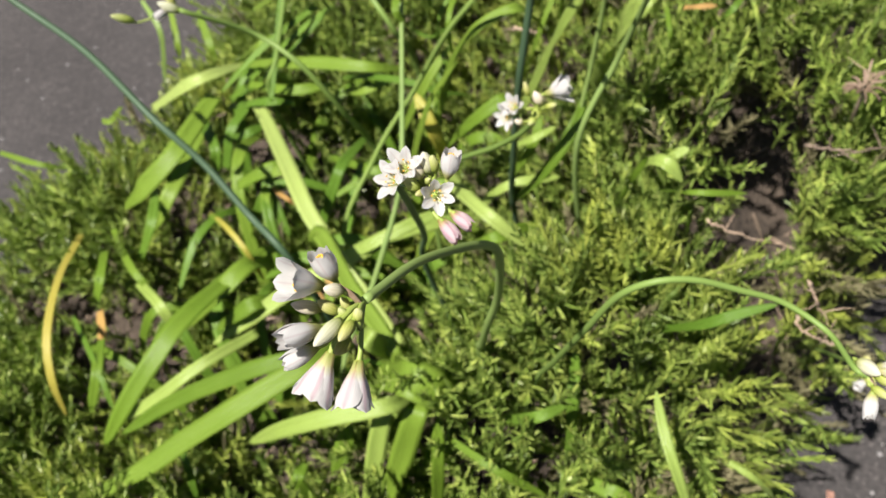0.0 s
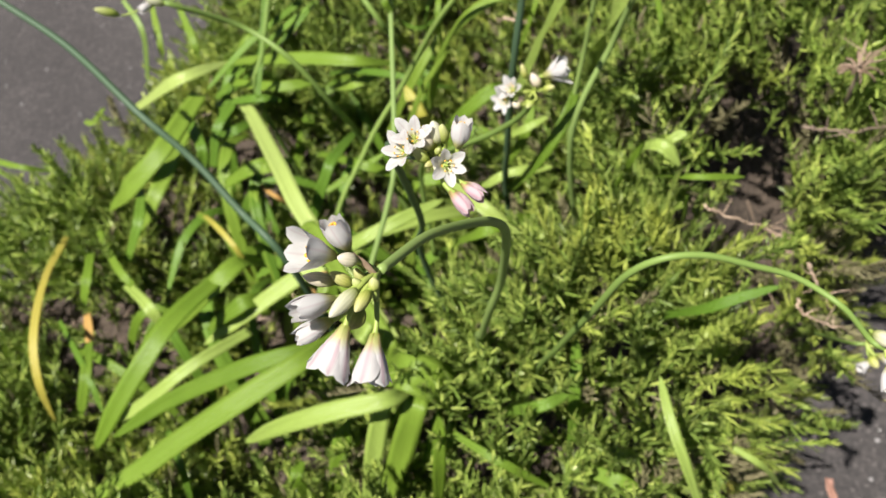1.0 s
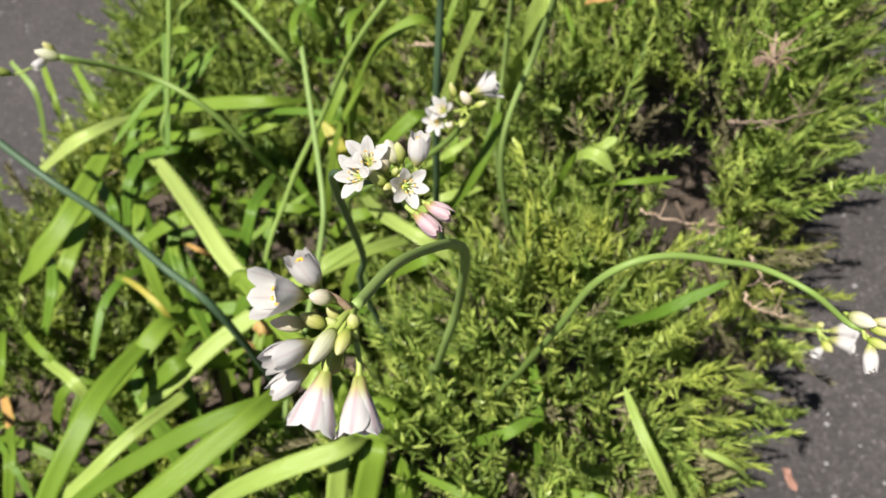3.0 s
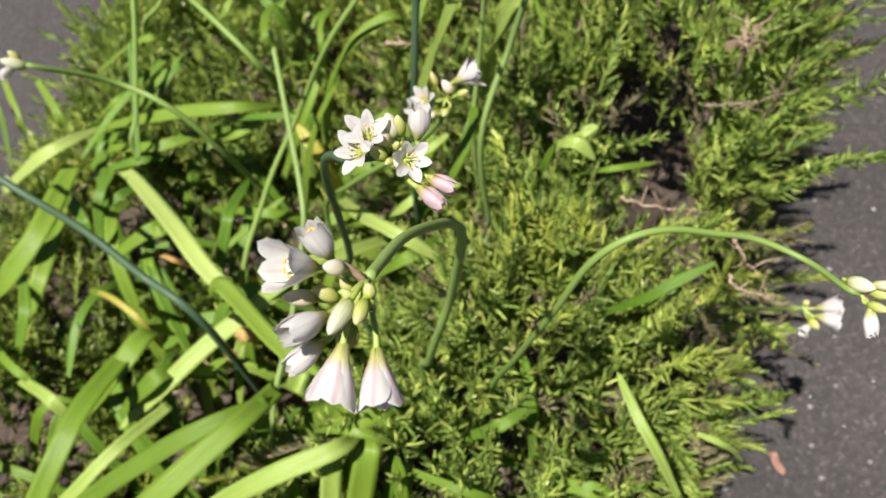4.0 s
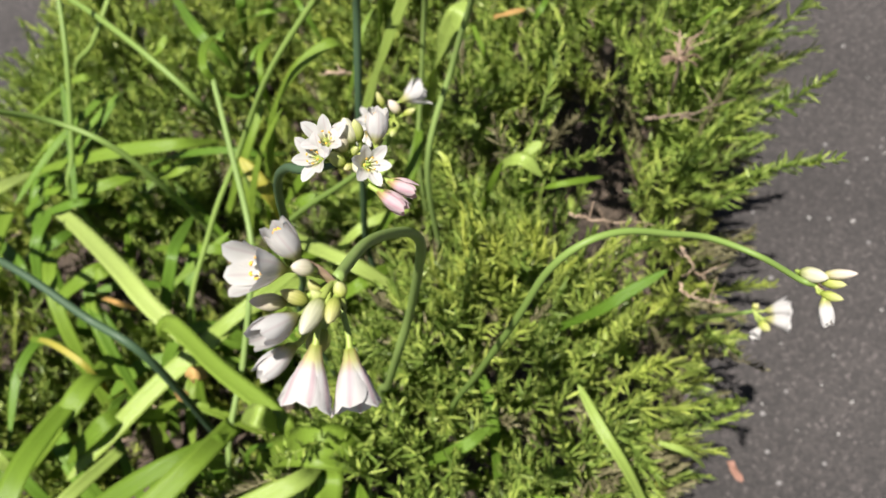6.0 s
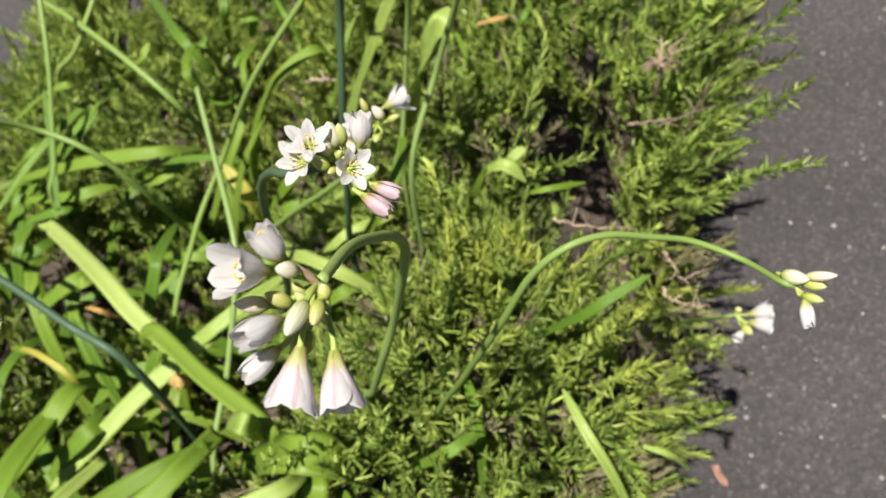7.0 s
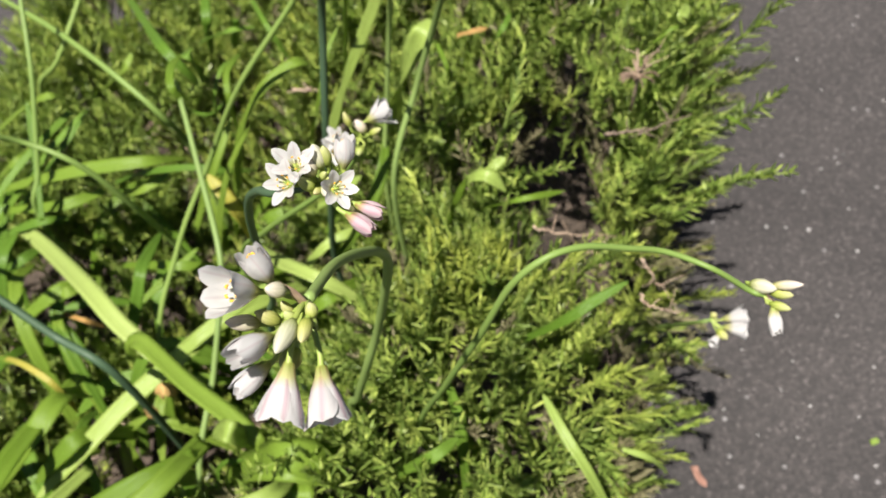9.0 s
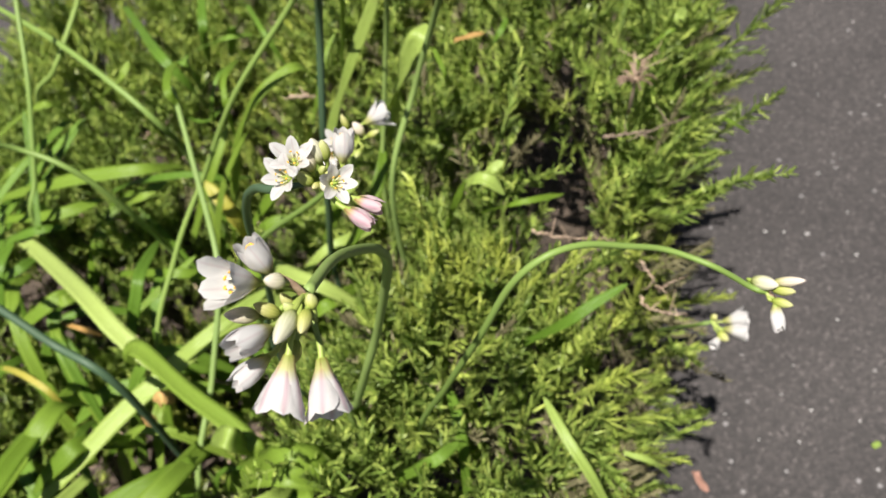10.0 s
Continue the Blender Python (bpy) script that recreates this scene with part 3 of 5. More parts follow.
def ribbon(points, width, twist, taper=True):
    """A strap leaf: a channelled blade with a keel, thin but solid, narrowing to its tip."""
    p = spline(points, 10 * len(points))
    n = len(p)
    t = unit(np.gradient(p, axis=0))
    face = np.array((0.12, -0.42, 0.90))
    verts, uvs = [], []
    s0 = p[0].sum() * 37.0
    for i in range(n):
        s = i / (n - 1)
        side = unit(np.cross(t[i], face))
        up = unit(np.cross(side, t[i]))
        a = radians(twist * (2 * s - 0.6) + 7 * math.sin(5 * s + s0))
        side, up = side * math.cos(a) + up * math.sin(a), up * math.cos(a) - side * math.sin(a)
        w = width * 0.5 * (min(1.0, 0.8 + 0.6 * s) * (1 if not taper else max(0.0, 1 - max(0.0, (s - 0.68) / 0.32) ** 2.2) ** 0.75) + 0.03)
        w *= 1 + 0.05 * math.sin(11 * s + s0)
        ch = 0.22 * w
        th = 0.00035
        ripple = 0.03 * width * math.sin(17 * s + 2 * s0)
        for x, h in ((-1, ch + ripple), (-0.5, ch * 0.3), (0, 0), (0.5, ch * 0.3), (1, ch - ripple)):
            verts.append(p[i] + side * w * x + up * h)
            uvs.append((0.5 + x * 0.5, s))
        for x, h in ((0.97, ch - ripple), (0, -th * 2), (-0.97, ch + ripple)):
            verts.append(p[i] + side * w * x + up * (h - th))
            uvs.append((0.5 + x * 0.5, s))
    k = 8
    faces = [(i * k + j, i * k + (j + 1) % k, (i + 1) * k + (j + 1) % k, (i + 1) * k + j) for i in range(n - 1) for j in range(k)]
    faces.append(tuple(reversed(range(k))))
    faces.append(tuple((n - 1) * k + j for j in range(k)))
    return verts, faces, uvs


def leaf_clump(label, at):
    root = tagged(new("strap_leaf_clump"), label, "plant", "strap-leaved clumps")
    root.location = at
    root.empty_display_size = 0.02
    return root


def leaf(root, points, width, mat, twist=0):
    PRESSED.append(spline(points, 5 * len(points)))
    v, f, uv = ribbon(np.array(points) - np.array(root.location), width, twist)
    return part("leaf", mesh_from("leaf", v, f, uv), mat, root)


def loose_leaf(label, points, width, mat):
    at = np.array(points[0])
    v, f, uv = ribbon(np.array(points) - at, width, 15)
    ob = part("fallen_leaf", mesh_from("fallen_leaf", v, f, uv), mat)
    ob.location = tuple(at)
    return tagged(ob, label, "leaf")


def dead_twig(label, points, radius, bark=TWIG_PALE):
    p = np.array(points)
    root = tagged(new("dead_twig"), label, "twig", "dead twigs in the rosemary")
    root.location = tuple(p[0])
    line = spline(p - p[0], 24) + RNG.normal(0, 0.0007, (24, 3))
    part("stick", mesh_from("stick", *tube(line, np.linspace(radius, radius * 0.35, 24) * RNG.uniform(0.8, 1.25, 24), 7)), bark, root)
    for k in (7, 12, 16, 19):
        d = unit(RNG.normal(0, 1, 3) + np.array((0, 0, 0.5)))
        tip = line[k] + d * RNG.uniform(0.008, 0.02)
        part("side_shoot", tube_mesh("side_shoot", [line[k], (line[k] + tip) / 2 + RNG.normal(0, 0.001, 3), tip], (radius * 0.5, radius * 0.4, radius * 0.15), 5, 7), bark, root)
    return root


def chip(at, size):
    """A pale stone set in the asphalt, worn flat."""
    bm = bmesh.new()
    bmesh.ops.create_icosphere(bm, subdivisions=2, radius=1.0)
    for v in bm.verts:
        v.co *= 1 + 0.35 * noise.noise(v.co * 1.6 + Vector((at[0] * 90, at[1] * 90, 0)))
        v.co.z = min(v.co.z, 0.5)
    me = bpy.data.meshes.new("stone_chip")
    bm.to_mesh(me)
    bm.free()
    ob = part("stone_chip", me, CHIP)
    ob.location = (*at, 0.0)
    ob.scale = (size * 0.5, size * 0.38, size * 0.2)
    ob.rotation_euler = (0, 0, at[0] * 40)
    return tagged(ob, "small pale stone chip set in the asphalt", "stone", "stone chips in the asphalt")


# nodding white umbel on a sharply bent stem
stem = flower_stem("nodding white wild garlic umbel on a sharply bent green stem", [(0.092, 0.441, 0.140), (0.097, 0.421, 0.310), (0.101, 0.398, 0.360), (0.108, 0.377, 0.410), (0.116, 0.363, 0.450), (0.120, 0.334, 0.514), (0.117, 0.324, 0.535), (0.108, 0.308, 0.557), (0.097, 0.289, 0.579), (0.086, 0.267, 0.598)], 0.0023, 0.0012, SCAPE)
flower(stem, (0.0855, 0.2665, 0.5980), (0.0777, 0.2683, 0.6054), (0.0690, 0.2670, 0.6140), "funnel", 0.0116)
flower(stem, (0.0855, 0.2665, 0.5980), (0.0809, 0.2693, 0.6054), (0.0793, 0.2714, 0.6142), "half", 0.0)
flower(stem, (0.0855, 0.2665, 0.5980), (0.0756, 0.2591, 0.6027), (0.0682, 0.2544, 0.6079), "closed", 0.0)
flower(stem, (0.0855, 0.2665, 0.5980), (0.0729, 0.2588, 0.5957), (0.0656, 0.2549, 0.5977), "closed", 0.0)
flower(stem, (0.0855, 0.2665, 0.5980), (0.0765, 0.2548, 0.5982), (0.0695, 0.2477, 0.5922), "bell", 0.0126, TEPAL_STREAK)
flower(stem, (0.0855, 0.2665, 0.5980), (0.0817, 0.2542, 0.5930), (0.0775, 0.2450, 0.5874), "bell", 0.0126, TEPAL_STREAK)
bud(stem, (0.0855, 0.2665, 0.5980), (0.0822, 0.2657, 0.6049), (0.0791, 0.2642, 0.6096), 0.0017, BUD)
bud(stem, (0.0855, 0.2665, 0.5980), (0.0750, 0.2676, 0.5978), (0.0694, 0.2673, 0.6030), 0.0018, BUD)
bud(stem, (0.0855, 0.2665, 0.5980), (0.0788, 0.2666, 0.5961), (0.0753, 0.2675, 0.6015), 0.0016, BUD_GREEN)
bud(stem, (0.0855, 0.2665, 0.5980), (0.0809, 0.2588, 0.6038), (0.0751, 0.2512, 0.6073), 0.0019, BUD)
bud(stem, (0.0855, 0.2665, 0.5980), (0.0834, 0.2583, 0.6029), (0.0801, 0.2527, 0.6046), 0.0015, BUD_GREEN)
bud(stem, (0.0855, 0.2665, 0.5980), (0.0846, 0.2590, 0.6018), (0.0852, 0.2600, 0.6050), 0.0014, BUD_GREEN)
bud(stem, (0.0855, 0.2665, 0.5980), (0.0793, 0.2632, 0.5910), (0.0747, 0.2608, 0.5880), 0.0025, BUD_GREEN)
bud(stem, (0.0855, 0.2665, 0.5980), (0.0817, 0.2660, 0.5963), (0.0809, 0.2671, 0.6011), 0.0012, BUD_GREEN)
bud(stem, (0.0855, 0.2665, 0.5980), (0.0815, 0.2626, 0.5988), (0.0803, 0.2634, 0.6022), 0.0012, BUD_GREEN)
spathe(stem, (0.0855, 0.2656, 0.5977), (0.0823, 0.2667, 0.6069), 0.0020)
# upright umbel with open stars and pink bells
stem = flower_stem("upright wild garlic umbel with open white stars and pink bells", [(0.0890, 0.4920, 0.1490), (0.0790, 0.4620, 0.3490), (0.0866, 0.4351, 0.4162), (0.0881, 0.4052, 0.4714), (0.0885, 0.3812, 0.5146), (0.0897, 0.3582, 0.5467), (0.0918, 0.3383, 0.5667), (0.0948, 0.3243, 0.5757), (0.1048, 0.3123, 0.5827)], 0.0019, 0.0011, SCAPE_BLUE)
flower(stem, (0.1048, 0.3123, 0.5828), (0.1007, 0.3134, 0.5894), (0.0996, 0.3094, 0.5984), "star", 0.0079)
flower(stem, (0.1048, 0.3123, 0.5828), (0.0978, 0.3118, 0.5874), (0.0938, 0.3087, 0.5940), "star", 0.0079)
flower(stem, (0.1048, 0.3123, 0.5828), (0.1065, 0.3073, 0.5837), (0.1082, 0.2987, 0.5910), "star", 0.0076)
flower(stem, (0.1048, 0.3123, 0.5828), (0.1108, 0.3087, 0.5874), (0.1143, 0.3110, 0.5952), "half", 0.0)
flower(stem, (0.1048, 0.3123, 0.5828), (0.1095, 0.3023, 0.5805), (0.1136, 0.2968, 0.5788), "closed", 0.0, TEPAL_PINK)
flower(stem, (0.1048, 0.3123, 0.5828), (0.1060, 0.3004, 0.5809), (0.1093, 0.2939, 0.5781), "closed", 0.0, TEPAL_PINK)
bud(stem, (0.1048, 0.3123, 0.5828), (0.1063, 0.3123, 0.5875), (0.1063, 0.3133, 0.5947), 0.0021, BUD)
bud(stem, (0.1048, 0.3123, 0.5828), (0.1079, 0.3120, 0.5875), (0.1084, 0.3122, 0.5938), 0.0016, BUD_GREEN)
bud(stem, (0.1048, 0.3123, 0.5828), (0.1036, 0.3119, 0.5867), (0.1029, 0.3128, 0.5936), 0.0022, BUD)
bud(stem, (0.1048, 0.3123, 0.5828), (0.1022, 0.3100, 0.5844), (0.0993, 0.3100, 0.5900), 0.0018, BUD_GREEN)
bud(stem, (0.1048, 0.3123, 0.5828), (0.1035, 0.3093, 0.5839), (0.1013, 0.3063, 0.5863), 0.0010, BUD_GREEN)
bud(stem, (0.1048, 0.3123, 0.5828), (0.1046, 0.3093, 0.5840), (0.1040, 0.3047, 0.5850), 0.0013, BUD)
bud(stem, (0.1048, 0.3123, 0.5828), (0.1049, 0.3107, 0.5856), (0.1062, 0.3083, 0.5891), 0.0010, BUD_GREEN)
bud(stem, (0.1048, 0.3123, 0.5828), (0.1057, 0.3093, 0.5841), (0.1067, 0.3072, 0.5880), 0.0010, BUD_GREEN)
# umbel behind, at the tall blue-green stem
stem = flower_stem("white wild garlic umbel on a slanting pale stem", [(0.076, 0.612, 0.170), (0.086, 0.612, 0.270), (0.106, 0.556, 0.340), (0.137, 0.501, 0.400), (0.153, 0.474, 0.435), (0.157, 0.459, 0.461)], 0.0020, 0.0014, SCAPE_LIGHT)
flower(stem, (0.1571, 0.4591, 0.4609), (0.1472, 0.4562, 0.4669), (0.1430, 0.4535, 0.4753), "star", 0.0092)
flower(stem, (0.1571, 0.4591, 0.4609), (0.1437, 0.4545, 0.4648), (0.1378, 0.4505, 0.4687), "star", 0.0092)
flower(stem, (0.1571, 0.4591, 0.4609), (0.1622, 0.4575, 0.4702), (0.1740, 0.4540, 0.4744), "bell", 0.0)
bud(stem, (0.1571, 0.4591, 0.4609), (0.1590, 0.4548, 0.4668), (0.1566, 0.4567, 0.4744), 0.0025, BUD)
bud(stem, (0.1571, 0.4591, 0.4609), (0.1605, 0.4534, 0.4656), (0.1655, 0.4501, 0.4687), 0.0017, BUD_GREEN)
bud(stem, (0.1571, 0.4591, 0.4609), (0.1539, 0.4589, 0.4705), (0.1533, 0.4606, 0.4783), 0.0017, BUD_GREEN)
bud(stem, (0.1571, 0.4591, 0.4609), (0.1547, 0.4510, 0.4623), (0.1502, 0.4468, 0.4632), 0.0017, BUD_GREEN)
bud(stem, (0.1571, 0.4591, 0.4609), (0.1484, 0.4515, 0.4621), (0.1443, 0.4510, 0.4640), 0.0020, BUD)
# arching stem with a closed umbel over the dark path
stem = flower_stem("arching green stem with a drooping umbel of pale buds", [(0.102, 0.423, 0.169), (0.122, 0.393, 0.309), (0.135, 0.355, 0.399), (0.147, 0.332, 0.456), (0.158, 0.323, 0.487), (0.170, 0.318, 0.499), (0.185, 0.316, 0.497), (0.202, 0.313, 0.487), (0.217, 0.309, 0.478), (0.228, 0.296, 0.473), (0.227, 0.277, 0.481), (0.230, 0.273, 0.480)], 0.0016, 0.0010, SCAPE_LIGHT)
bud(stem, (0.2301, 0.2729, 0.4797), (0.2289, 0.2785, 0.4818), (0.2322, 0.2701, 0.4848), 0.0027, BUD)
bud(stem, (0.2301, 0.2729, 0.4797), (0.2329, 0.2725, 0.4838), (0.2381, 0.2647, 0.4886), 0.0018, BUD)
bud(stem, (0.2301, 0.2729, 0.4797), (0.2321, 0.2725, 0.4808), (0.2361, 0.2659, 0.4827), 0.0019, BUD_GREEN)
bud(stem, (0.2301, 0.2729, 0.4797), (0.2302, 0.2700, 0.4784), (0.2332, 0.2635, 0.4798), 0.0017, BUD_GREEN)
flower(stem, (0.2301, 0.2729, 0.4797), (0.2303, 0.2685, 0.4777), (0.2262, 0.2617, 0.4736), "closed", 0.0)
spathe(stem, (0.2286, 0.2770, 0.4808), (0.2306, 0.2687, 0.4806), 0.0022)
# small white umbel at the edge of the foliage
stem = flower_stem("small white umbel sticking out of the rosemary edge", [(0.313, 0.420, 0.220), (0.300, 0.373, 0.290), (0.304, 0.364, 0.300)], 0.0013, 0.0010, SCAPE_LIGHT)
flower(stem, (0.3039, 0.3636, 0.2998), (0.3092, 0.3600, 0.3008), (0.3196, 0.3524, 0.3054), "bell", 0.0)
flower(stem, (0.3039, 0.3636, 0.2998), (0.3073, 0.3569, 0.2982), (0.3156, 0.3465, 0.3004), "bell", 0.0)
flower(stem, (0.3039, 0.3636, 0.2998), (0.3037, 0.3556, 0.2957), (0.2958, 0.3535, 0.2944), "bell", 0.0)
bud(stem, (0.3039, 0.3636, 0.2998), (0.3036, 0.3580, 0.2969), (0.3046, 0.3503, 0.2962), 0.0028, BUD_GREEN)
bud(stem, (0.3039, 0.3636, 0.2998), (0.3050, 0.3651, 0.3010), (0.3072, 0.3641, 0.3042), 0.0021, BUD_GREEN)
# arching stem with an umbel over the far path
stem = flower_stem("arching pale stem with a loose umbel over the far path", [(0.068, 0.662, 0.148), (0.048, 0.662, 0.268), (0.038, 0.637, 0.339), (0.022, 0.638, 0.387), (-0.003, 0.656, 0.409), (-0.033, 0.642, 0.446), (-0.039, 0.646, 0.448)], 0.0024, 0.0015, SCAPE_LIGHT)
bud(stem, (-0.0393, 0.6464, 0.4476), (-0.0395, 0.6460, 0.4470), (-0.0498, 0.6445, 0.4580), 0.0036, BUD)
flower(stem, (-0.0393, 0.6464, 0.4476), (-0.0459, 0.6458, 0.4501), (-0.0541, 0.6390, 0.4514), "closed", 0.0)
bud(stem, (-0.0393, 0.6464, 0.4476), (-0.0410, 0.6478, 0.4507), (-0.0438, 0.6475, 0.4597), 0.0026, BUD_GREEN)
bud(stem, (-0.0393, 0.6464, 0.4476), (-0.0675, 0.6398, 0.4524), (-0.0778, 0.6352, 0.4635), 0.0028, BUD_GREEN)
# tall round stems, their heads above
stem = flower_stem("tall blue-green flower stem, nearly upright", [(0.143, 0.591, 0.123), (0.143, 0.571, 0.263), (0.148, 0.545, 0.342), (0.158, 0.527, 0.421), (0.174, 0.518, 0.500), (0.159, 0.438, 0.579)], 0.0024, 0.0019, SCAPE_BLUE)
stem = flower_stem("dark blue-green flower stem leaning over the strap leaves", [(-0.011, 0.537, 0.183), (-0.011, 0.517, 0.323), (-0.032, 0.547, 0.350), (-0.052, 0.576, 0.377), (-0.076, 0.601, 0.405), (-0.114, 0.654, 0.432), (-0.156, 0.694, 0.459), (-0.172, 0.701, 0.486)], 0.0026, 0.0022, SCAPE_BLUE)
stem = flower_stem("long slender green flower stem crossing the clump", [(0.003, 0.637, 0.080), (0.003, 0.617, 0.220), (0.050, 0.633, 0.290), (0.093, 0.637, 0.340), (0.130, 0.607, 0.410), (0.176, 0.578, 0.470), (0.182, 0.554, 0.500)], 0.0021, 0.0017, SCAPE_LIGHT)
stem = flower_stem("slender upright green stem beside a strap leaf", [(0.195, 0.592, 0.169), (0.195, 0.572, 0.309), (0.211, 0.568, 0.388), (0.219, 0.546, 0.466), (0.192, 0.458, 0.545)], 0.0017, 0.0013, SCAPE)
stem = flower_stem("green stem leaning outward behind the white umbel", [(0.186, 0.544, 0.215), (0.186, 0.524, 0.355), (0.217, 0.526, 0.421), (0.228, 0.496, 0.488), (0.205, 0.425, 0.554)], 0.0020, 0.0016, SCAPE)
stem = flower_stem("slender upright green stem among rosemary", [(-0.040, 0.790, 0.120), (-0.040, 0.770, 0.260), (-0.020, 0.777, 0.300), (0.012, 0.807, 0.360), (0.032, 0.846, 0.400), (0.045, 0.876, 0.420)], 0.0023, 0.0018, SCAPE_LIGHT)
stem = flower_stem("slender green stem behind the clump", [(-0.004, 0.973, 0.110), (-0.004, 0.953, 0.250), (0.028, 0.917, 0.300), (0.071, 0.929, 0.340), (0.087, 0.932, 0.360)], 0.0026, 0.0021, SCAPE_LIGHT)
stem = flower_stem("thin arched green stem running over the foliage", [(0.094, 0.800, 0.110), (0.094, 0.780, 0.250), (0.084, 0.758, 0.310), (0.067, 0.790, 0.340), (0.043, 0.857, 0.355), (0.012, 0.940, 0.360), (-0.009, 1.003, 0.360)], 0.0027, 0.0021, SCAPE_LIGHT)
stem = flower_stem("upright green stem with a wilted top", [(-0.005, 0.494, 0.100), (-0.005, 0.474, 0.240), (0.037, 0.506, 0.300), (0.064, 0.527, 0.340), (0.075, 0.541, 0.360), (0.087, 0.591, 0.380), (0.098, 0.640, 0.400), (0.100, 0.658, 0.400)], 0.0020, 0.0016, SCAPE)
# strap leaves
clump = leaf_clump("large clump of bright green strap leaves", (0.013, 0.562, 0.130))
leaf(clump, [(0.036, 0.498, 0.225), (0.014, 0.545, 0.265), (-0.006, 0.590, 0.286), (-0.019, 0.641, 0.291), (-0.050, 0.757, 0.255), (-0.068, 0.803, 0.240)], 0.0125, STRAP_PALE, 10)
leaf(clump, [(-0.008, 0.572, 0.272), (-0.003, 0.568, 0.290), (0.002, 0.560, 0.299), (0.008, 0.545, 0.302), (0.021, 0.502, 0.305), (0.035, 0.467, 0.305), (0.043, 0.445, 0.300), (0.046, 0.444, 0.280)], 0.0118, STRAP, 8)
leaf(clump, [(0.132, 0.622, 0.200), (0.093, 0.592, 0.240), (0.055, 0.576, 0.260), (0.011, 0.554, 0.270), (-0.027, 0.550, 0.260), (-0.073, 0.546, 0.240), (-0.111, 0.546, 0.220)], 0.0128, STRAP_PALE)
leaf(clump, [(0.010, 0.451, 0.310), (-0.022, 0.443, 0.325), (-0.064, 0.450, 0.310), (-0.116, 0.462, 0.280), (-0.165, 0.467, 0.250)], 0.0108, STRAP, 10)
leaf(clump, [(0.016, 0.464, 0.300), (-0.008, 0.435, 0.325), (-0.049, 0.423, 0.320), (-0.094, 0.420, 0.300), (-0.133, 0.418, 0.280), (-0.196, 0.421, 0.250)], 0.0136, STRAP, -10)
leaf(clump, [(-0.060, 0.629, 0.220), (-0.084, 0.571, 0.260), (-0.110, 0.528, 0.280), (-0.132, 0.504, 0.275), (-0.162, 0.486, 0.255), (-0.189, 0.473, 0.230)], 0.0142, STRAP, 5)
leaf(clump, [(-0.060, 0.517, 0.260), (-0.096, 0.486, 0.280), (-0.138, 0.481, 0.260), (-0.184, 0.490, 0.230)], 0.0085, STRAP_PALE)
leaf(clump, [(0.054, 0.415, 0.300), (0.041, 0.392, 0.330), (0.008, 0.394, 0.330), (-0.029, 0.405, 0.310), (-0.061, 0.419, 0.280)], 0.0104, STRAP_PALE, 10)
leaf(clump, [(0.003, 0.375, 0.240), (0.018, 0.385, 0.280), (0.032, 0.397, 0.310), (0.040, 0.404, 0.320)], 0.0113, STRAP_PALE, -10)
leaf(clump, [(0.012, 0.373, 0.240), (0.035, 0.384, 0.280), (0.051, 0.392, 0.310), (0.057, 0.403, 0.310)], 0.0140, STRAP)
leaf(clump, [(-0.022, 0.389, 0.220), (-0.007, 0.404, 0.260), (0.006, 0.415, 0.280)], 0.0114, STRAP)
leaf(clump, [(0.007, 0.483, 0.205), (0.027, 0.451, 0.268), (0.047, 0.416, 0.320), (0.066, 0.403, 0.318), (0.079, 0.408, 0.285)], 0.0240, STRAP, 10)
leaf(clump, [(0.045, 0.474, 0.240), (0.038, 0.444, 0.310), (0.033, 0.441, 0.330), (0.022, 0.466, 0.300)], 0.0119, STRAP_PALE, 20)
leaf(clump, [(-0.056, 0.603, 0.230), (-0.065, 0.582, 0.260), (-0.086, 0.566, 0.260), (-0.121, 0.572, 0.230), (-0.151, 0.584, 0.200)], 0.0150, STRAP)
leaf(clump, [(-0.039, 0.572, 0.200), (-0.059, 0.551, 0.250), (-0.076, 0.547, 0.250), (-0.108, 0.559, 0.220)], 0.0121, STRAP)
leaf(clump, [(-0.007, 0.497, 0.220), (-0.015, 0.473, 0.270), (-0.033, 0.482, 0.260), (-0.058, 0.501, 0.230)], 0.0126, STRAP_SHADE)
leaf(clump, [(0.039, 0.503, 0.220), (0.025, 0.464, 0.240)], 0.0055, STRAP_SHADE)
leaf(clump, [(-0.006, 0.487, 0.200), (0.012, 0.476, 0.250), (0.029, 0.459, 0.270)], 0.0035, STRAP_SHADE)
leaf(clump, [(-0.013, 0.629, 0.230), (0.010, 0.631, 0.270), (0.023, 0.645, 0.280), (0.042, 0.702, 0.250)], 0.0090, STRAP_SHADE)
leaf(clump, [(0.001, 0.708, 0.230), (0.034, 0.654, 0.260), (0.059, 0.643, 0.250), (0.081, 0.654, 0.220)], 0.0074, STRAP)
leaf(clump, [(0.101, 0.648, 0.240), (0.107, 0.585, 0.280), (0.123, 0.545, 0.290), (0.147, 0.528, 0.260)], 0.0107, STRAP_PALE)
leaf(clump, [(0.088, 0.575, 0.220), (0.115, 0.539, 0.270), (0.134, 0.541, 0.270), (0.162, 0.568, 0.240)], 0.0091, STRAP)
leaf(clump, [(0.088, 0.528, 0.240), (0.104, 0.500, 0.270), (0.123, 0.510, 0.250)], 0.0086, STRAP)
leaf(clump, [(-0.071, 0.719, 0.220), (-0.042, 0.675, 0.260), (-0.026, 0.685, 0.250)], 0.0096, STRAP)
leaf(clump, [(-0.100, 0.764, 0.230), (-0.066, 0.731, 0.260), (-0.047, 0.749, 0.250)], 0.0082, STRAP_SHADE)
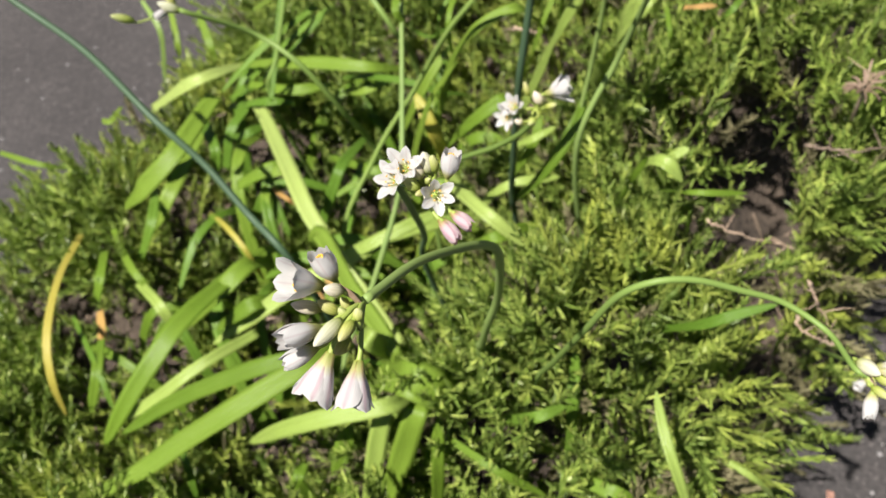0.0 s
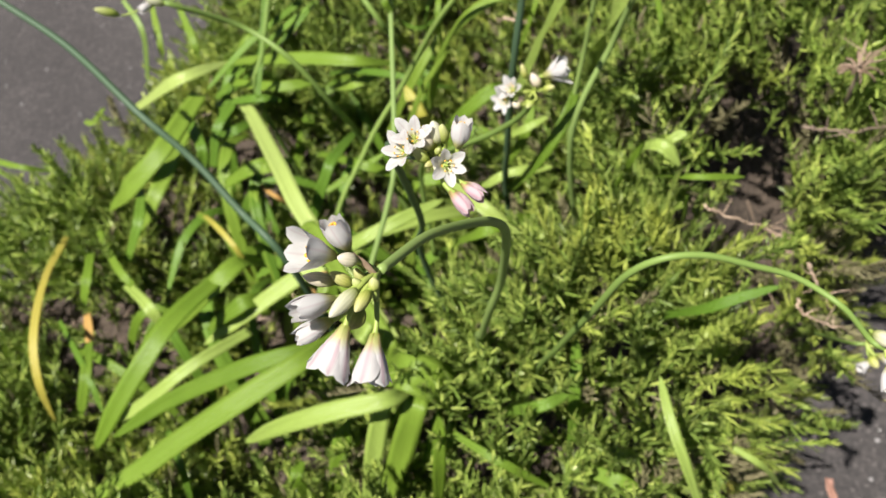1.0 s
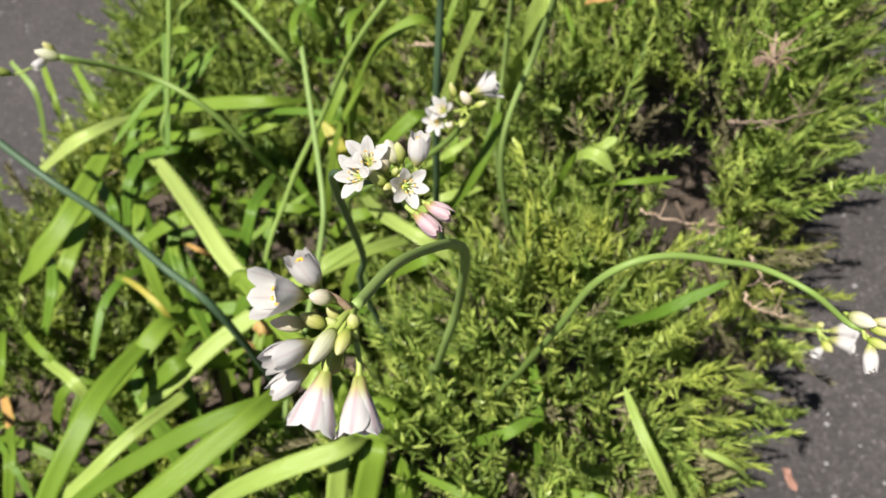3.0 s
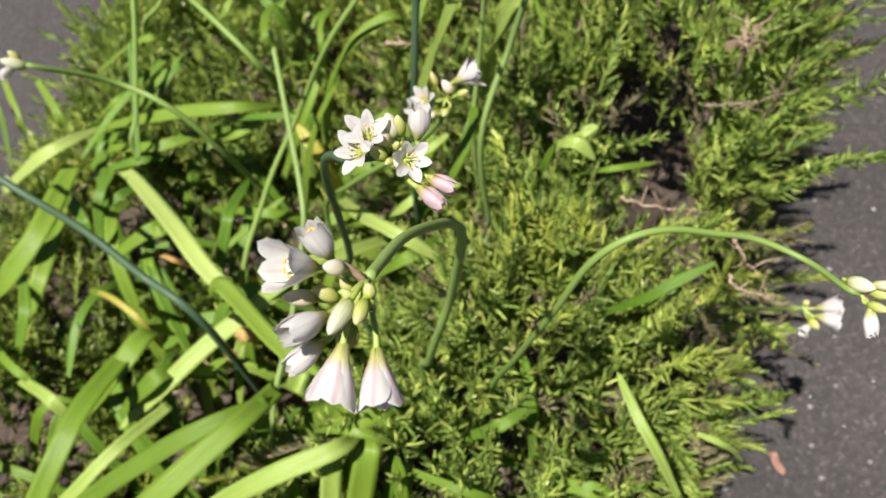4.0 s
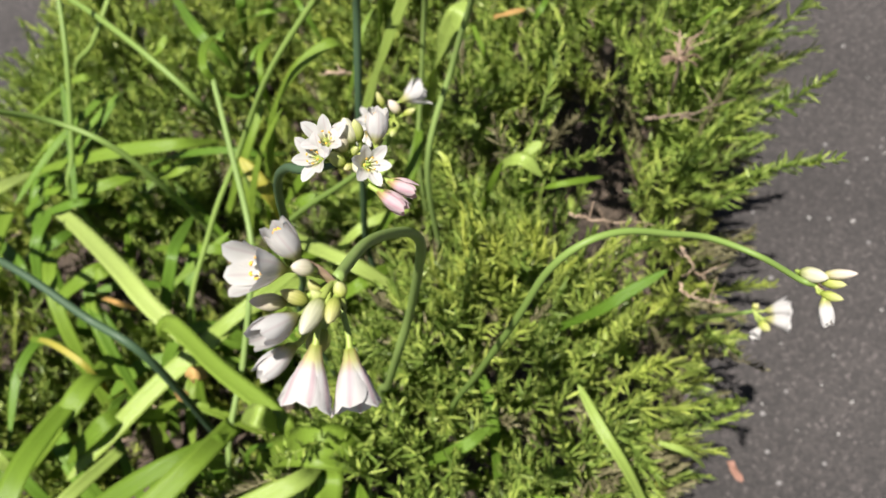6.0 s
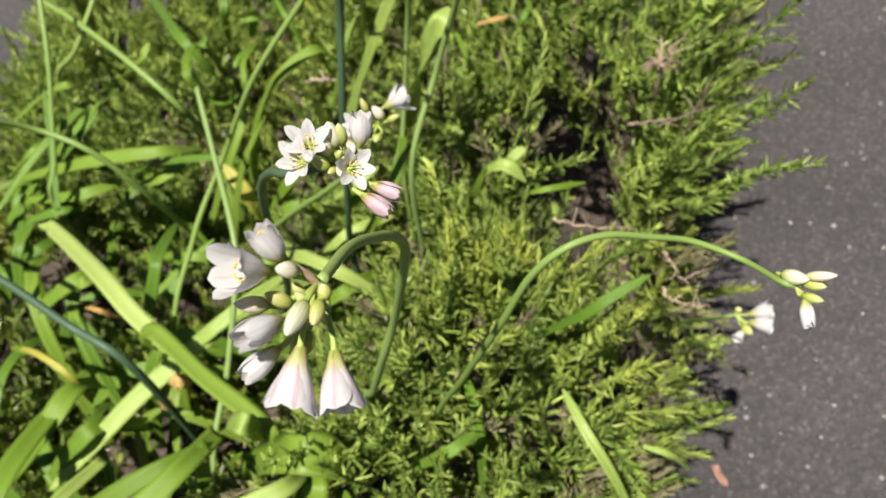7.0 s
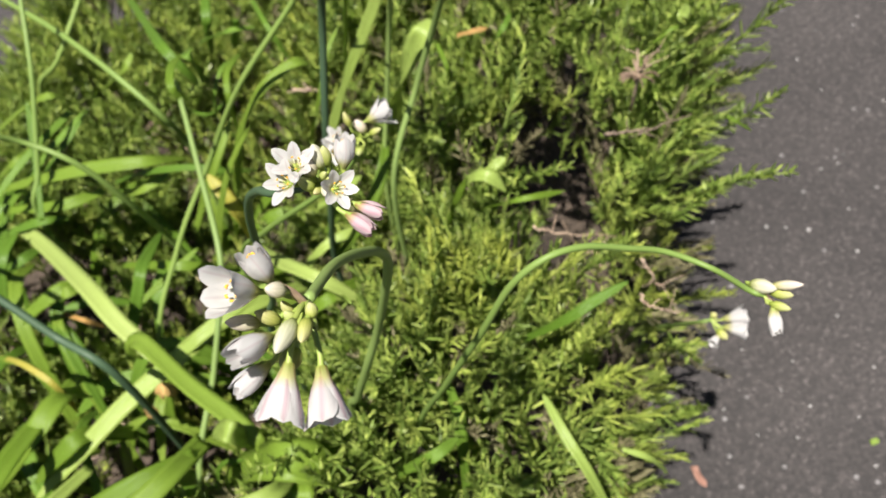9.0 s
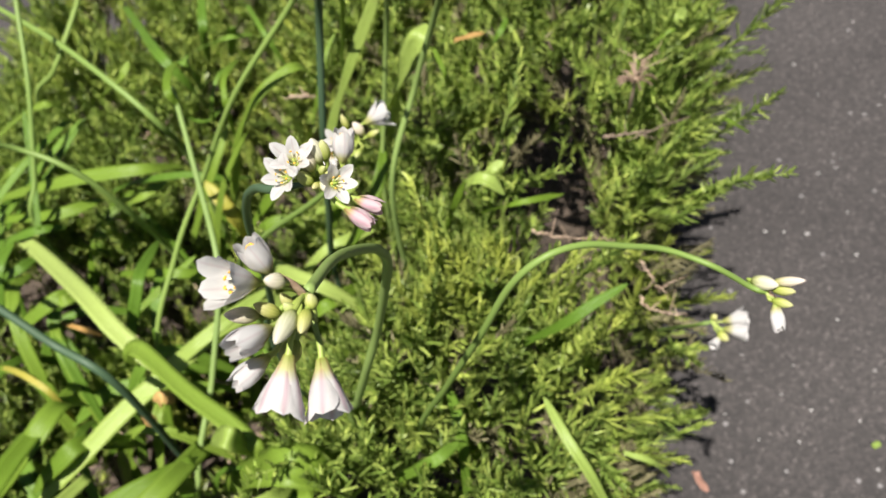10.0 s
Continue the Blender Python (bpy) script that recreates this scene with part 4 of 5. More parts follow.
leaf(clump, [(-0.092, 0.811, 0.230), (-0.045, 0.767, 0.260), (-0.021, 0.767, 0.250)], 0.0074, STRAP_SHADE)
leaf(clump, [(-0.106, 0.668, 0.240), (-0.082, 0.622, 0.270), (-0.067, 0.595, 0.270), (-0.064, 0.589, 0.250), (-0.067, 0.597, 0.220)], 0.0040, STRAP_YELLOW)
leaf(clump, [(-0.065, 0.717, 0.210), (-0.043, 0.674, 0.230), (-0.032, 0.674, 0.210)], 0.0039, DRY)
leaf(clump, [(0.066, 0.584, 0.220), (0.070, 0.536, 0.240), (0.067, 0.524, 0.220)], 0.0067, STRAP_SHADE)
clump = leaf_clump("clump of arching strap leaves behind the umbels", (0.082, 0.728, 0.150))
leaf(clump, [(-0.075, 0.846, 0.250), (-0.023, 0.789, 0.280), (0.014, 0.762, 0.290), (0.057, 0.739, 0.290), (0.087, 0.759, 0.260)], 0.0112, STRAP)
leaf(clump, [(0.023, 0.797, 0.240), (0.054, 0.739, 0.280), (0.087, 0.707, 0.290), (0.109, 0.697, 0.280), (0.134, 0.718, 0.250)], 0.0058, STRAP_SHADE)
leaf(clump, [(0.022, 0.791, 0.230), (0.043, 0.748, 0.260), (0.069, 0.751, 0.260)], 0.0091, STRAP)
leaf(clump, [(0.093, 0.690, 0.220), (0.107, 0.651, 0.300), (0.124, 0.630, 0.360), (0.143, 0.609, 0.400), (0.170, 0.607, 0.410), (0.184, 0.620, 0.390), (0.193, 0.642, 0.360)], 0.0069, STRAP, 10)
leaf(clump, [(0.162, 0.638, 0.280), (0.184, 0.604, 0.360), (0.197, 0.580, 0.410), (0.217, 0.560, 0.460), (0.224, 0.543, 0.490)], 0.0081, STRAP_PALE, -10)
leaf(clump, [(0.229, 0.652, 0.280), (0.228, 0.625, 0.320), (0.233, 0.604, 0.360), (0.240, 0.589, 0.390), (0.248, 0.582, 0.408), (0.258, 0.590, 0.410)], 0.0150, STRAP_PALE, 10)
leaf(clump, [(0.068, 0.645, 0.240), (0.084, 0.636, 0.290), (0.104, 0.623, 0.340), (0.128, 0.608, 0.380)], 0.0054, STRAP, 20)
leaf(clump, [(0.126, 0.670, 0.330), (0.128, 0.657, 0.370), (0.135, 0.671, 0.380), (0.146, 0.690, 0.375), (0.156, 0.717, 0.360)], 0.0042, STRAP)
leaf(clump, [(0.118, 0.697, 0.330), (0.123, 0.684, 0.360), (0.136, 0.694, 0.370), (0.151, 0.715, 0.360)], 0.0026, STRAP_SHADE)
leaf(clump, [(0.130, 0.712, 0.330), (0.115, 0.692, 0.340), (0.103, 0.692, 0.350), (0.097, 0.675, 0.380)], 0.0026, STRAP_SHADE)
leaf(clump, [(-0.048, 0.880, 0.280), (-0.007, 0.833, 0.320), (0.015, 0.816, 0.330), (0.028, 0.837, 0.300)], 0.0074, STRAP)
leaf(clump, [(-0.094, 0.832, 0.220), (-0.023, 0.809, 0.280), (0.033, 0.810, 0.310)], 0.0069, STRAP_SHADE, 20)
leaf(clump, [(-0.078, 0.836, 0.220), (-0.017, 0.815, 0.270), (0.035, 0.825, 0.300)], 0.0049, STRAP_SHADE, 20)
leaf(clump, [(0.049, 0.858, 0.290), (0.074, 0.808, 0.330), (0.087, 0.810, 0.340)], 0.0062, STRAP)
leaf(clump, [(-0.074, 0.850, 0.250), (-0.042, 0.810, 0.290), (-0.026, 0.817, 0.290), (-0.021, 0.834, 0.270)], 0.0048, STRAP)
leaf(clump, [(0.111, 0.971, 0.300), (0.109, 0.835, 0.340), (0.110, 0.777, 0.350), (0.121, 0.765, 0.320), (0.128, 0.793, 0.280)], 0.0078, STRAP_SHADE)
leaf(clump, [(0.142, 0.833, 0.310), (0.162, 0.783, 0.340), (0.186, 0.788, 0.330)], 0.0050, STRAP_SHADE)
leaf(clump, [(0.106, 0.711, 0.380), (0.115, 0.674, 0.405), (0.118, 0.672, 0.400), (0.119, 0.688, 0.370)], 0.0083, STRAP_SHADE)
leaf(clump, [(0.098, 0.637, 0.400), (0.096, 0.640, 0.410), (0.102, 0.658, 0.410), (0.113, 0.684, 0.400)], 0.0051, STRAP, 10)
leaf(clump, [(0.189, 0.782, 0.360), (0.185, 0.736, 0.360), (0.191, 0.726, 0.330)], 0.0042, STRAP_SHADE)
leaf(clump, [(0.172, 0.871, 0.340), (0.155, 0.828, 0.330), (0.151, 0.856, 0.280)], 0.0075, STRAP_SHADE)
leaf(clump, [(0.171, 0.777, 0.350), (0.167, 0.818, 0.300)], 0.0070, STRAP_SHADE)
leaf(clump, [(0.287, 0.654, 0.340), (0.282, 0.631, 0.330), (0.289, 0.651, 0.280)], 0.0040, STRAP)
leaf(clump, [(0.177, 0.695, 0.270), (0.190, 0.666, 0.330), (0.207, 0.671, 0.360), (0.225, 0.683, 0.370)], 0.0035, STRAP)
leaf(clump, [(0.192, 0.530, 0.500), (0.197, 0.572, 0.440), (0.197, 0.607, 0.380)], 0.0024, STRAP)
leaf(clump, [(0.151, 0.615, 0.250), (0.167, 0.600, 0.290), (0.179, 0.609, 0.310)], 0.0067, STRAP)
leaf(clump, [(0.155, 0.597, 0.250), (0.163, 0.573, 0.280), (0.181, 0.577, 0.300)], 0.0058, STRAP)
leaf(clump, [(0.106, 0.674, 0.240), (0.123, 0.646, 0.280), (0.133, 0.641, 0.290)], 0.0107, STRAP)
leaf(clump, [(0.095, 0.706, 0.240), (0.101, 0.656, 0.260), (0.105, 0.660, 0.240)], 0.0074, STRAP)
leaf(clump, [(0.102, 0.638, 0.260), (0.098, 0.634, 0.300), (0.092, 0.657, 0.320)], 0.0107, STRAP_YELLOW)
leaf(clump, [(0.099, 0.648, 0.260), (0.126, 0.619, 0.310), (0.151, 0.613, 0.330), (0.163, 0.626, 0.320)], 0.0095, STRAP)
leaf(clump, [(0.150, 0.605, 0.290), (0.168, 0.588, 0.310), (0.186, 0.594, 0.310)], 0.0054, STRAP_PALE)
leaf(clump, [(0.002, 0.649, 0.240), (0.062, 0.655, 0.260)], 0.0057, STRAP)
leaf(clump, [(-0.001, 0.569, 0.250), (0.045, 0.558, 0.280), (0.098, 0.580, 0.270)], 0.0094, STRAP_PALE)
leaf(clump, [(0.138, 0.582, 0.250), (0.166, 0.552, 0.310), (0.190, 0.556, 0.340), (0.208, 0.580, 0.350)], 0.0077, STRAP, -10)
leaf(clump, [(0.113, 0.586, 0.250), (0.142, 0.568, 0.290), (0.182, 0.573, 0.280)], 0.0073, STRAP_PALE)
leaf(clump, [(0.066, 0.685, 0.250), (0.096, 0.667, 0.310), (0.127, 0.678, 0.340)], 0.0070, STRAP)
clump = leaf_clump("clump of strap leaves near the far path", (-0.181, 0.818, 0.140))
leaf(clump, [(-0.166, 0.824, 0.240), (-0.113, 0.793, 0.280), (-0.086, 0.799, 0.280), (-0.064, 0.843, 0.250)], 0.0124, STRAP_PALE)
leaf(clump, [(-0.094, 0.794, 0.260), (-0.123, 0.723, 0.270), (-0.163, 0.707, 0.250), (-0.197, 0.721, 0.220)], 0.0182, STRAP)
leaf(clump, [(-0.113, 0.780, 0.240), (-0.136, 0.698, 0.250), (-0.168, 0.684, 0.220)], 0.0138, STRAP)
leaf(clump, [(0.020, 0.831, 0.300), (-0.030, 0.793, 0.300), (-0.084, 0.783, 0.270)], 0.0064, STRAP_SHADE)
leaf(clump, [(-0.119, 0.802, 0.240), (-0.098, 0.737, 0.250), (-0.108, 0.733, 0.220)], 0.0098, STRAP_SHADE)
leaf(clump, [(-0.065, 0.811, 0.250), (-0.019, 0.773, 0.260), (0.016, 0.779, 0.250)], 0.0097, STRAP)
leaf(clump, [(-0.081, 0.691, 0.240), (-0.044, 0.680, 0.260), (-0.019, 0.697, 0.240)], 0.0110, STRAP)
leaf(clump, [(-0.144, 0.960, 0.260), (-0.143, 0.917, 0.240), (-0.157, 0.929, 0.200)], 0.0064, STRAP)
leaf(clump, [(-0.104, 0.905, 0.280), (-0.097, 0.864, 0.260), (-0.111, 0.882, 0.220)], 0.0072, STRAP)
leaf(clump, [(-0.165, 0.951, 0.280), (-0.152, 0.914, 0.260), (-0.175, 0.913, 0.200)], 0.0051, SCAPE_LIGHT)
leaf(clump, [(-0.037, 0.753, 0.270), (-0.015, 0.791, 0.310), (-0.004, 0.826, 0.330)], 0.0052, STRAP_SHADE)
leaf(clump, [(-0.091, 0.716, 0.240), (-0.074, 0.730, 0.270), (-0.058, 0.754, 0.270)], 0.0083, STRAP_SHADE)
leaf(clump, [(-0.211, 0.868, 0.220), (-0.215, 0.837, 0.230), (-0.231, 0.856, 0.220)], 0.0062, STRAP)
leaf(clump, [(-0.339, 0.847, 0.220), (-0.283, 0.792, 0.240), (-0.260, 0.795, 0.220)], 0.0055, STRAP)
clump = leaf_clump("sparse yellowing strap leaves over dry soil", (-0.274, 0.630, 0.130))
leaf(clump, [(-0.223, 0.682, 0.240), (-0.225, 0.620, 0.260), (-0.228, 0.566, 0.260), (-0.232, 0.537, 0.240), (-0.241, 0.527, 0.200)], 0.0065, STRAP_YELLOW)
leaf(clump, [(-0.205, 0.668, 0.230), (-0.201, 0.628, 0.240), (-0.214, 0.616, 0.220)], 0.0082, STRAP)
leaf(clump, [(-0.222, 0.626, 0.200), (-0.216, 0.589, 0.200)], 0.0073, DRY)
leaf(clump, [(-0.200, 0.571, 0.230), (-0.195, 0.532, 0.240), (-0.214, 0.518, 0.210)], 0.0086, STRAP)
leaf(clump, [(-0.234, 0.610, 0.220), (-0.196, 0.538, 0.240), (-0.190, 0.509, 0.220)], 0.0044, STRAP_SHADE)
leaf(clump, [(-0.206, 0.700, 0.220), (-0.172, 0.625, 0.240), (-0.159, 0.611, 0.220)], 0.0062, STRAP)
leaf(clump, [(-0.172, 0.620, 0.230), (-0.148, 0.583, 0.240), (-0.143, 0.572, 0.220)], 0.0087, STRAP_PALE)
leaf(clump, [(-0.130, 0.467, 0.240), (-0.116, 0.432, 0.250), (-0.121, 0.417, 0.220)], 0.0050, STRAP_SHADE)
leaf(clump, [(-0.102, 0.656, 0.250), (-0.075, 0.612, 0.270), (-0.067, 0.590, 0.250)], 0.0051, STRAP)
leaf(clump, [(-0.177, 0.654, 0.220), (-0.153, 0.667, 0.250), (-0.157, 0.718, 0.240)], 0.0083, STRAP_SHADE)
leaf(clump, [(-0.031, 0.387, 0.240), (-0.033, 0.390, 0.270), (-0.028, 0.401, 0.270)], 0.0075, STRAP)
clump = leaf_clump("strap leaves coming up through the front rosemary", (0.121, 0.445, 0.130))
leaf(clump, [(0.046, 0.364, 0.240), (0.059, 0.365, 0.300), (0.066, 0.374, 0.330)], 0.0075, STRAP)
leaf(clump, [(0.134, 0.367, 0.270), (0.143, 0.379, 0.315), (0.152, 0.407, 0.315)], 0.0068, STRAP_SHADE)
leaf(clump, [(0.102, 0.382, 0.300), (0.119, 0.361, 0.335), (0.137, 0.366, 0.330)], 0.0061, STRAP_SHADE)
leaf(clump, [(0.070, 0.372, 0.310), (0.092, 0.348, 0.310), (0.115, 0.339, 0.280)], 0.0046, STRAP)
leaf(clump, [(0.136, 0.340, 0.290), (0.154, 0.325, 0.290), (0.170, 0.316, 0.260)], 0.0087, STRAP)
leaf(clump, [(0.184, 0.299, 0.305), (0.181, 0.313, 0.330), (0.180, 0.331, 0.342), (0.183, 0.355, 0.345)], 0.0056, STRAP_PALE)
leaf(clump, [(0.205, 0.416, 0.300), (0.220, 0.392, 0.335), (0.237, 0.384, 0.350), (0.258, 0.383, 0.352)], 0.0058, STRAP_SHADE, 15)
leaf(clump, [(0.116, 0.381, 0.300), (0.103, 0.395, 0.270)], 0.0079, STRAP)
leaf(clump, [(0.219, 0.337, 0.220), (0.227, 0.336, 0.200)], 0.0097, STRAP_YELLOW)
leaf(clump, [(0.218, 0.334, 0.280), (0.231, 0.324, 0.270), (0.243, 0.323, 0.240)], 0.0035, STRAP_PALE)
leaf(clump, [(0.026, 0.394, 0.250), (0.041, 0.397, 0.290), (0.050, 0.403, 0.300)], 0.0088, STRAP)
leaf(clump, [(0.045, 0.387, 0.250), (0.057, 0.391, 0.280), (0.063, 0.399, 0.290)], 0.0068, STRAP_SHADE)
leaf(clump, [(0.031, 0.414, 0.260), (0.050, 0.405, 0.300), (0.068, 0.411, 0.290)], 0.0079, STRAP)
clump = leaf_clump("few strap leaves in the open rosemary", (0.276, 0.637, 0.140))
leaf(clump, [(0.208, 0.529, 0.280), (0.213, 0.500, 0.340), (0.221, 0.490, 0.370)], 0.0040, STRAP)
leaf(clump, [(0.2205, 0.488, 0.368), (0.2245, 0.482, 0.375), (0.230, 0.476, 0.375), (0.236, 0.470, 0.364)], 0.0088, STRAP_PALE, 10)
leaf(clump, [(0.228, 0.484, 0.368), (0.236, 0.481, 0.377), (0.243, 0.480, 0.380)], 0.0055, STRAP_PALE, -10)
leaf(clump, [(0.231, 0.497, 0.330), (0.244, 0.467, 0.355), (0.276, 0.469, 0.340)], 0.0039, STRAP)
leaf(clump, [(0.246, 0.482, 0.320), (0.248, 0.493, 0.280)], 0.0056, STRAP)
leaf(clump, [(0.179, 0.578, 0.280), (0.177, 0.555, 0.310), (0.183, 0.571, 0.280)], 0.0056, STRAP_PALE)
leaf(clump, [(0.301, 0.599, 0.360), (0.308, 0.587, 0.380), (0.322, 0.599, 0.380)], 0.0040, STRAP_SHADE)
leaf(clump, [(0.373, 0.510, 0.380), (0.380, 0.503, 0.390), (0.388, 0.503, 0.390)], 0.0023, STRAP)
leaf(clump, [(0.392, 0.508, 0.385), (0.392, 0.505, 0.395), (0.406, 0.516, 0.390)], 0.0069, STRAP_PALE)
leaf(clump, [(0.395, 0.461, 0.340), (0.396, 0.453, 0.340), (0.414, 0.456, 0.320)], 0.0035, STRAP)
# dry litter and chips
loose_leaf("orange-brown dry leaf lying on the rosemary", [(0.283, 0.607, 0.375), (0.290, 0.598, 0.380), (0.302, 0.597, 0.378)], 0.0044, DRY)
loose_leaf("curled orange-brown leaf scrap under the strap leaves", [(-0.004, 0.541, 0.262), (0.001, 0.538, 0.270), (0.007, 0.536, 0.262)], 0.0090, DRY)
loose_leaf("small rust-brown leaf scrap under the strap leaves", [(-0.018, 0.541, 0.252), (-0.014, 0.538, 0.257), (-0.012, 0.533, 0.252)], 0.0070, DRY)
loose_leaf("fallen pinkish brown petal on the asphalt", [(0.347, 0.400, 0.001), (0.343, 0.390, 0.003), (0.343, 0.379, 0.002)], 0.0074, PETAL)
loose_leaf("scrap of green leaf on the asphalt", [(0.484, 0.334, 0.003), (0.491, 0.332, 0.004)], 0.0050, STRAP)
dead_twig("pale dead forked twig caught in the rosemary", [(0.254, 0.477, 0.315), (0.261, 0.471, 0.310), (0.277, 0.466, 0.300), (0.297, 0.463, 0.290), (0.310, 0.462, 0.280)], 0.0009)
dead_twig("pale dead twig at the rosemary edge", [(0.283, 0.404, 0.300), (0.282, 0.391, 0.300), (0.293, 0.389, 0.290), (0.307, 0.386, 0.280)], 0.0009)
dead_twig("pale dead twig in the shrub", [(0.349, 0.493, 0.380), (0.349, 0.488, 0.390), (0.355, 0.493, 0.390)], 0.0009)
dead_twig("brown woody twig lying across the shrub", [(0.312, 0.478, 0.360), (0.318, 0.462, 0.370), (0.330, 0.456, 0.370), (0.364, 0.459, 0.360)], 0.0011, TWIG)
dead_twig("pale dead twig behind the arching leaf", [(0.178, 0.689, 0.330), (0.184, 0.678, 0.335), (0.194, 0.676, 0.330)], 0.0013)
dead_twig("brown twig on the rosemary edge", [(0.295, 0.418, 0.310), (0.297, 0.410, 0.300), (0.303, 0.408, 0.280)], 0.0009)


def withered_tip(label, at, count):
    """A dead shoot tip: a burst of curled, papery needles round a short stick."""
    at = np.array(at)
    root = tagged(new("withered_shoot"), label, "twig")
    root.location = tuple(at)
    part("stick", tube_mesh("stick", [(0.004, 0.012, -0.04), (0.001, 0.004, -0.018), (0, 0, 0)], (0.0014, 0.0012, 0.0009), 6, 8), TWIG_PALE, root)
    for k in range(count):
        a = k * 2.4 + RNG.normal(0, 0.25)
        out = np.array([math.cos(a), math.sin(a), RNG.uniform(-0.1, 0.8)])
        ln = RNG.uniform(0.009, 0.017)
        tip = out * ln + np.array((0, 0, -0.25 * ln))
        v, f, uv = ribbon([(0, 0, -0.002), tuple(out * ln * 0.55), tuple(tip)], RNG.uniform(0.0012, 0.0019), 40)
        part("needle", mesh_from("needle", v, f, uv), WITHERED, root)
    return root


withered_tip("withered pinkish tan rosemary shoot tip", (0.362, 0.510, 0.360), 18)
chip((0.587, 0.571), 0.0039)
chip((0.602, 0.559), 0.0032)
chip((0.618, 0.543), 0.0045)
chip((0.470, 0.389), 0.0034)
chip((0.496, 0.358), 0.0028)
chip((0.806, 0.755), 0.0039)
chip((0.691, 0.600), 0.0034)
chip((0.635, 0.494), 0.0038)
chip((0.561, 0.447), 0.0030)
chip((0.439, 0.372), 0.0028)
chip((0.786, 0.696), 0.0023)
chip((0.711, 0.595), 0.0028)
chip((0.671, 0.540), 0.0027)
chip((0.462, 0.469), 0.0023)
chip((0.406, 0.429), 0.0022)
chip((0.491, 0.433), 0.0023)
chip((0.473, 0.317), 0.0033)
chip((0.545, 0.387), 0.0029)
chip((0.461, 0.416), 0.0023)
chip((0.413, 0.393), 0.0022)
chip((0.922, 0.772), 0.0033)
chip((0.824, 0.638), 0.0030)
# long shoots that reach out over the path: foot and tip
LONG_SHOOTS = [((0.454, 0.522, 0.330), (0.481, 0.493, 0.370)), ((0.413, 0.462, 0.330), (0.431, 0.436, 0.370)), ((0.367, 0.432, 0.320), (0.381, 0.405, 0.360)), ((0.454, 0.553, 0.340), (0.456, 0.509, 0.380)), ((0.334, 0.421, 0.180), (0.328, 0.382, 0.220)), ((0.316, 0.412, 0.120), (0.304, 0.365, 0.160)), ((0.183, 0.384, 0.310), (0.196, 0.395, 0.350)), ((0.188, 0.554, 0.280), (0.197, 0.538, 0.320)), ((0.072, 0.417, 0.310), (0.055, 0.391, 0.350)), ((0.072, 0.393, 0.310), (0.061, 0.395, 0.350))]


def under_leaves(label, u0, v0, count, spread):
    """A low tuft of strap leaves that arch out from one foot and lie under the others."""
    root = leaf_clump(label, (*bed(u0, v0), soil_height(u0, v0)))
    for _ in range(count):
        a = RNG.uniform(0, 2 * math.pi)
        reach, top = RNG.uniform(0.5, 1.0) * spread, RNG.uniform(0.07, 0.14)
        foot = np.array(root.location) + np.array([*RNG.normal(0, 0.025, 2), 0.0])
        out = np.array([math.cos(a), math.sin(a), 0.0])
        pts = [foot, foot + out * reach * 0.3 + (0, 0, top * 0.8), foot + out * reach * 0.62 + (0, 0, top), foot + out * reach + (0, 0, top * RNG.uniform(0.35, 0.8))]
        leaf(root, [tuple(q) for q in pts], RNG.uniform(0.007, 0.013), (STRAP, STRAP_SHADE, STRAP_SHADE, STRAP)[RNG.integers(4)], int(RNG.uniform(-25, 25)))


under_leaves("low tuft of strap leaves under the big clump", 0.38, -0.24, 6, 0.15)
under_leaves("low tuft of strap leaves beside the big clump", 0.45, -0.14, 8, 0.15)
under_leaves("low tuft of strap leaves behind the umbels", 0.37, -0.05, 8, 0.13)
under_leaves("low tuft of strap leaves towards the far path", 0.55, -0.05, 6, 0.15)
under_leaves("low tuft of strap leaves amid rosemary", 0.42, 0.06, 5, 0.14)


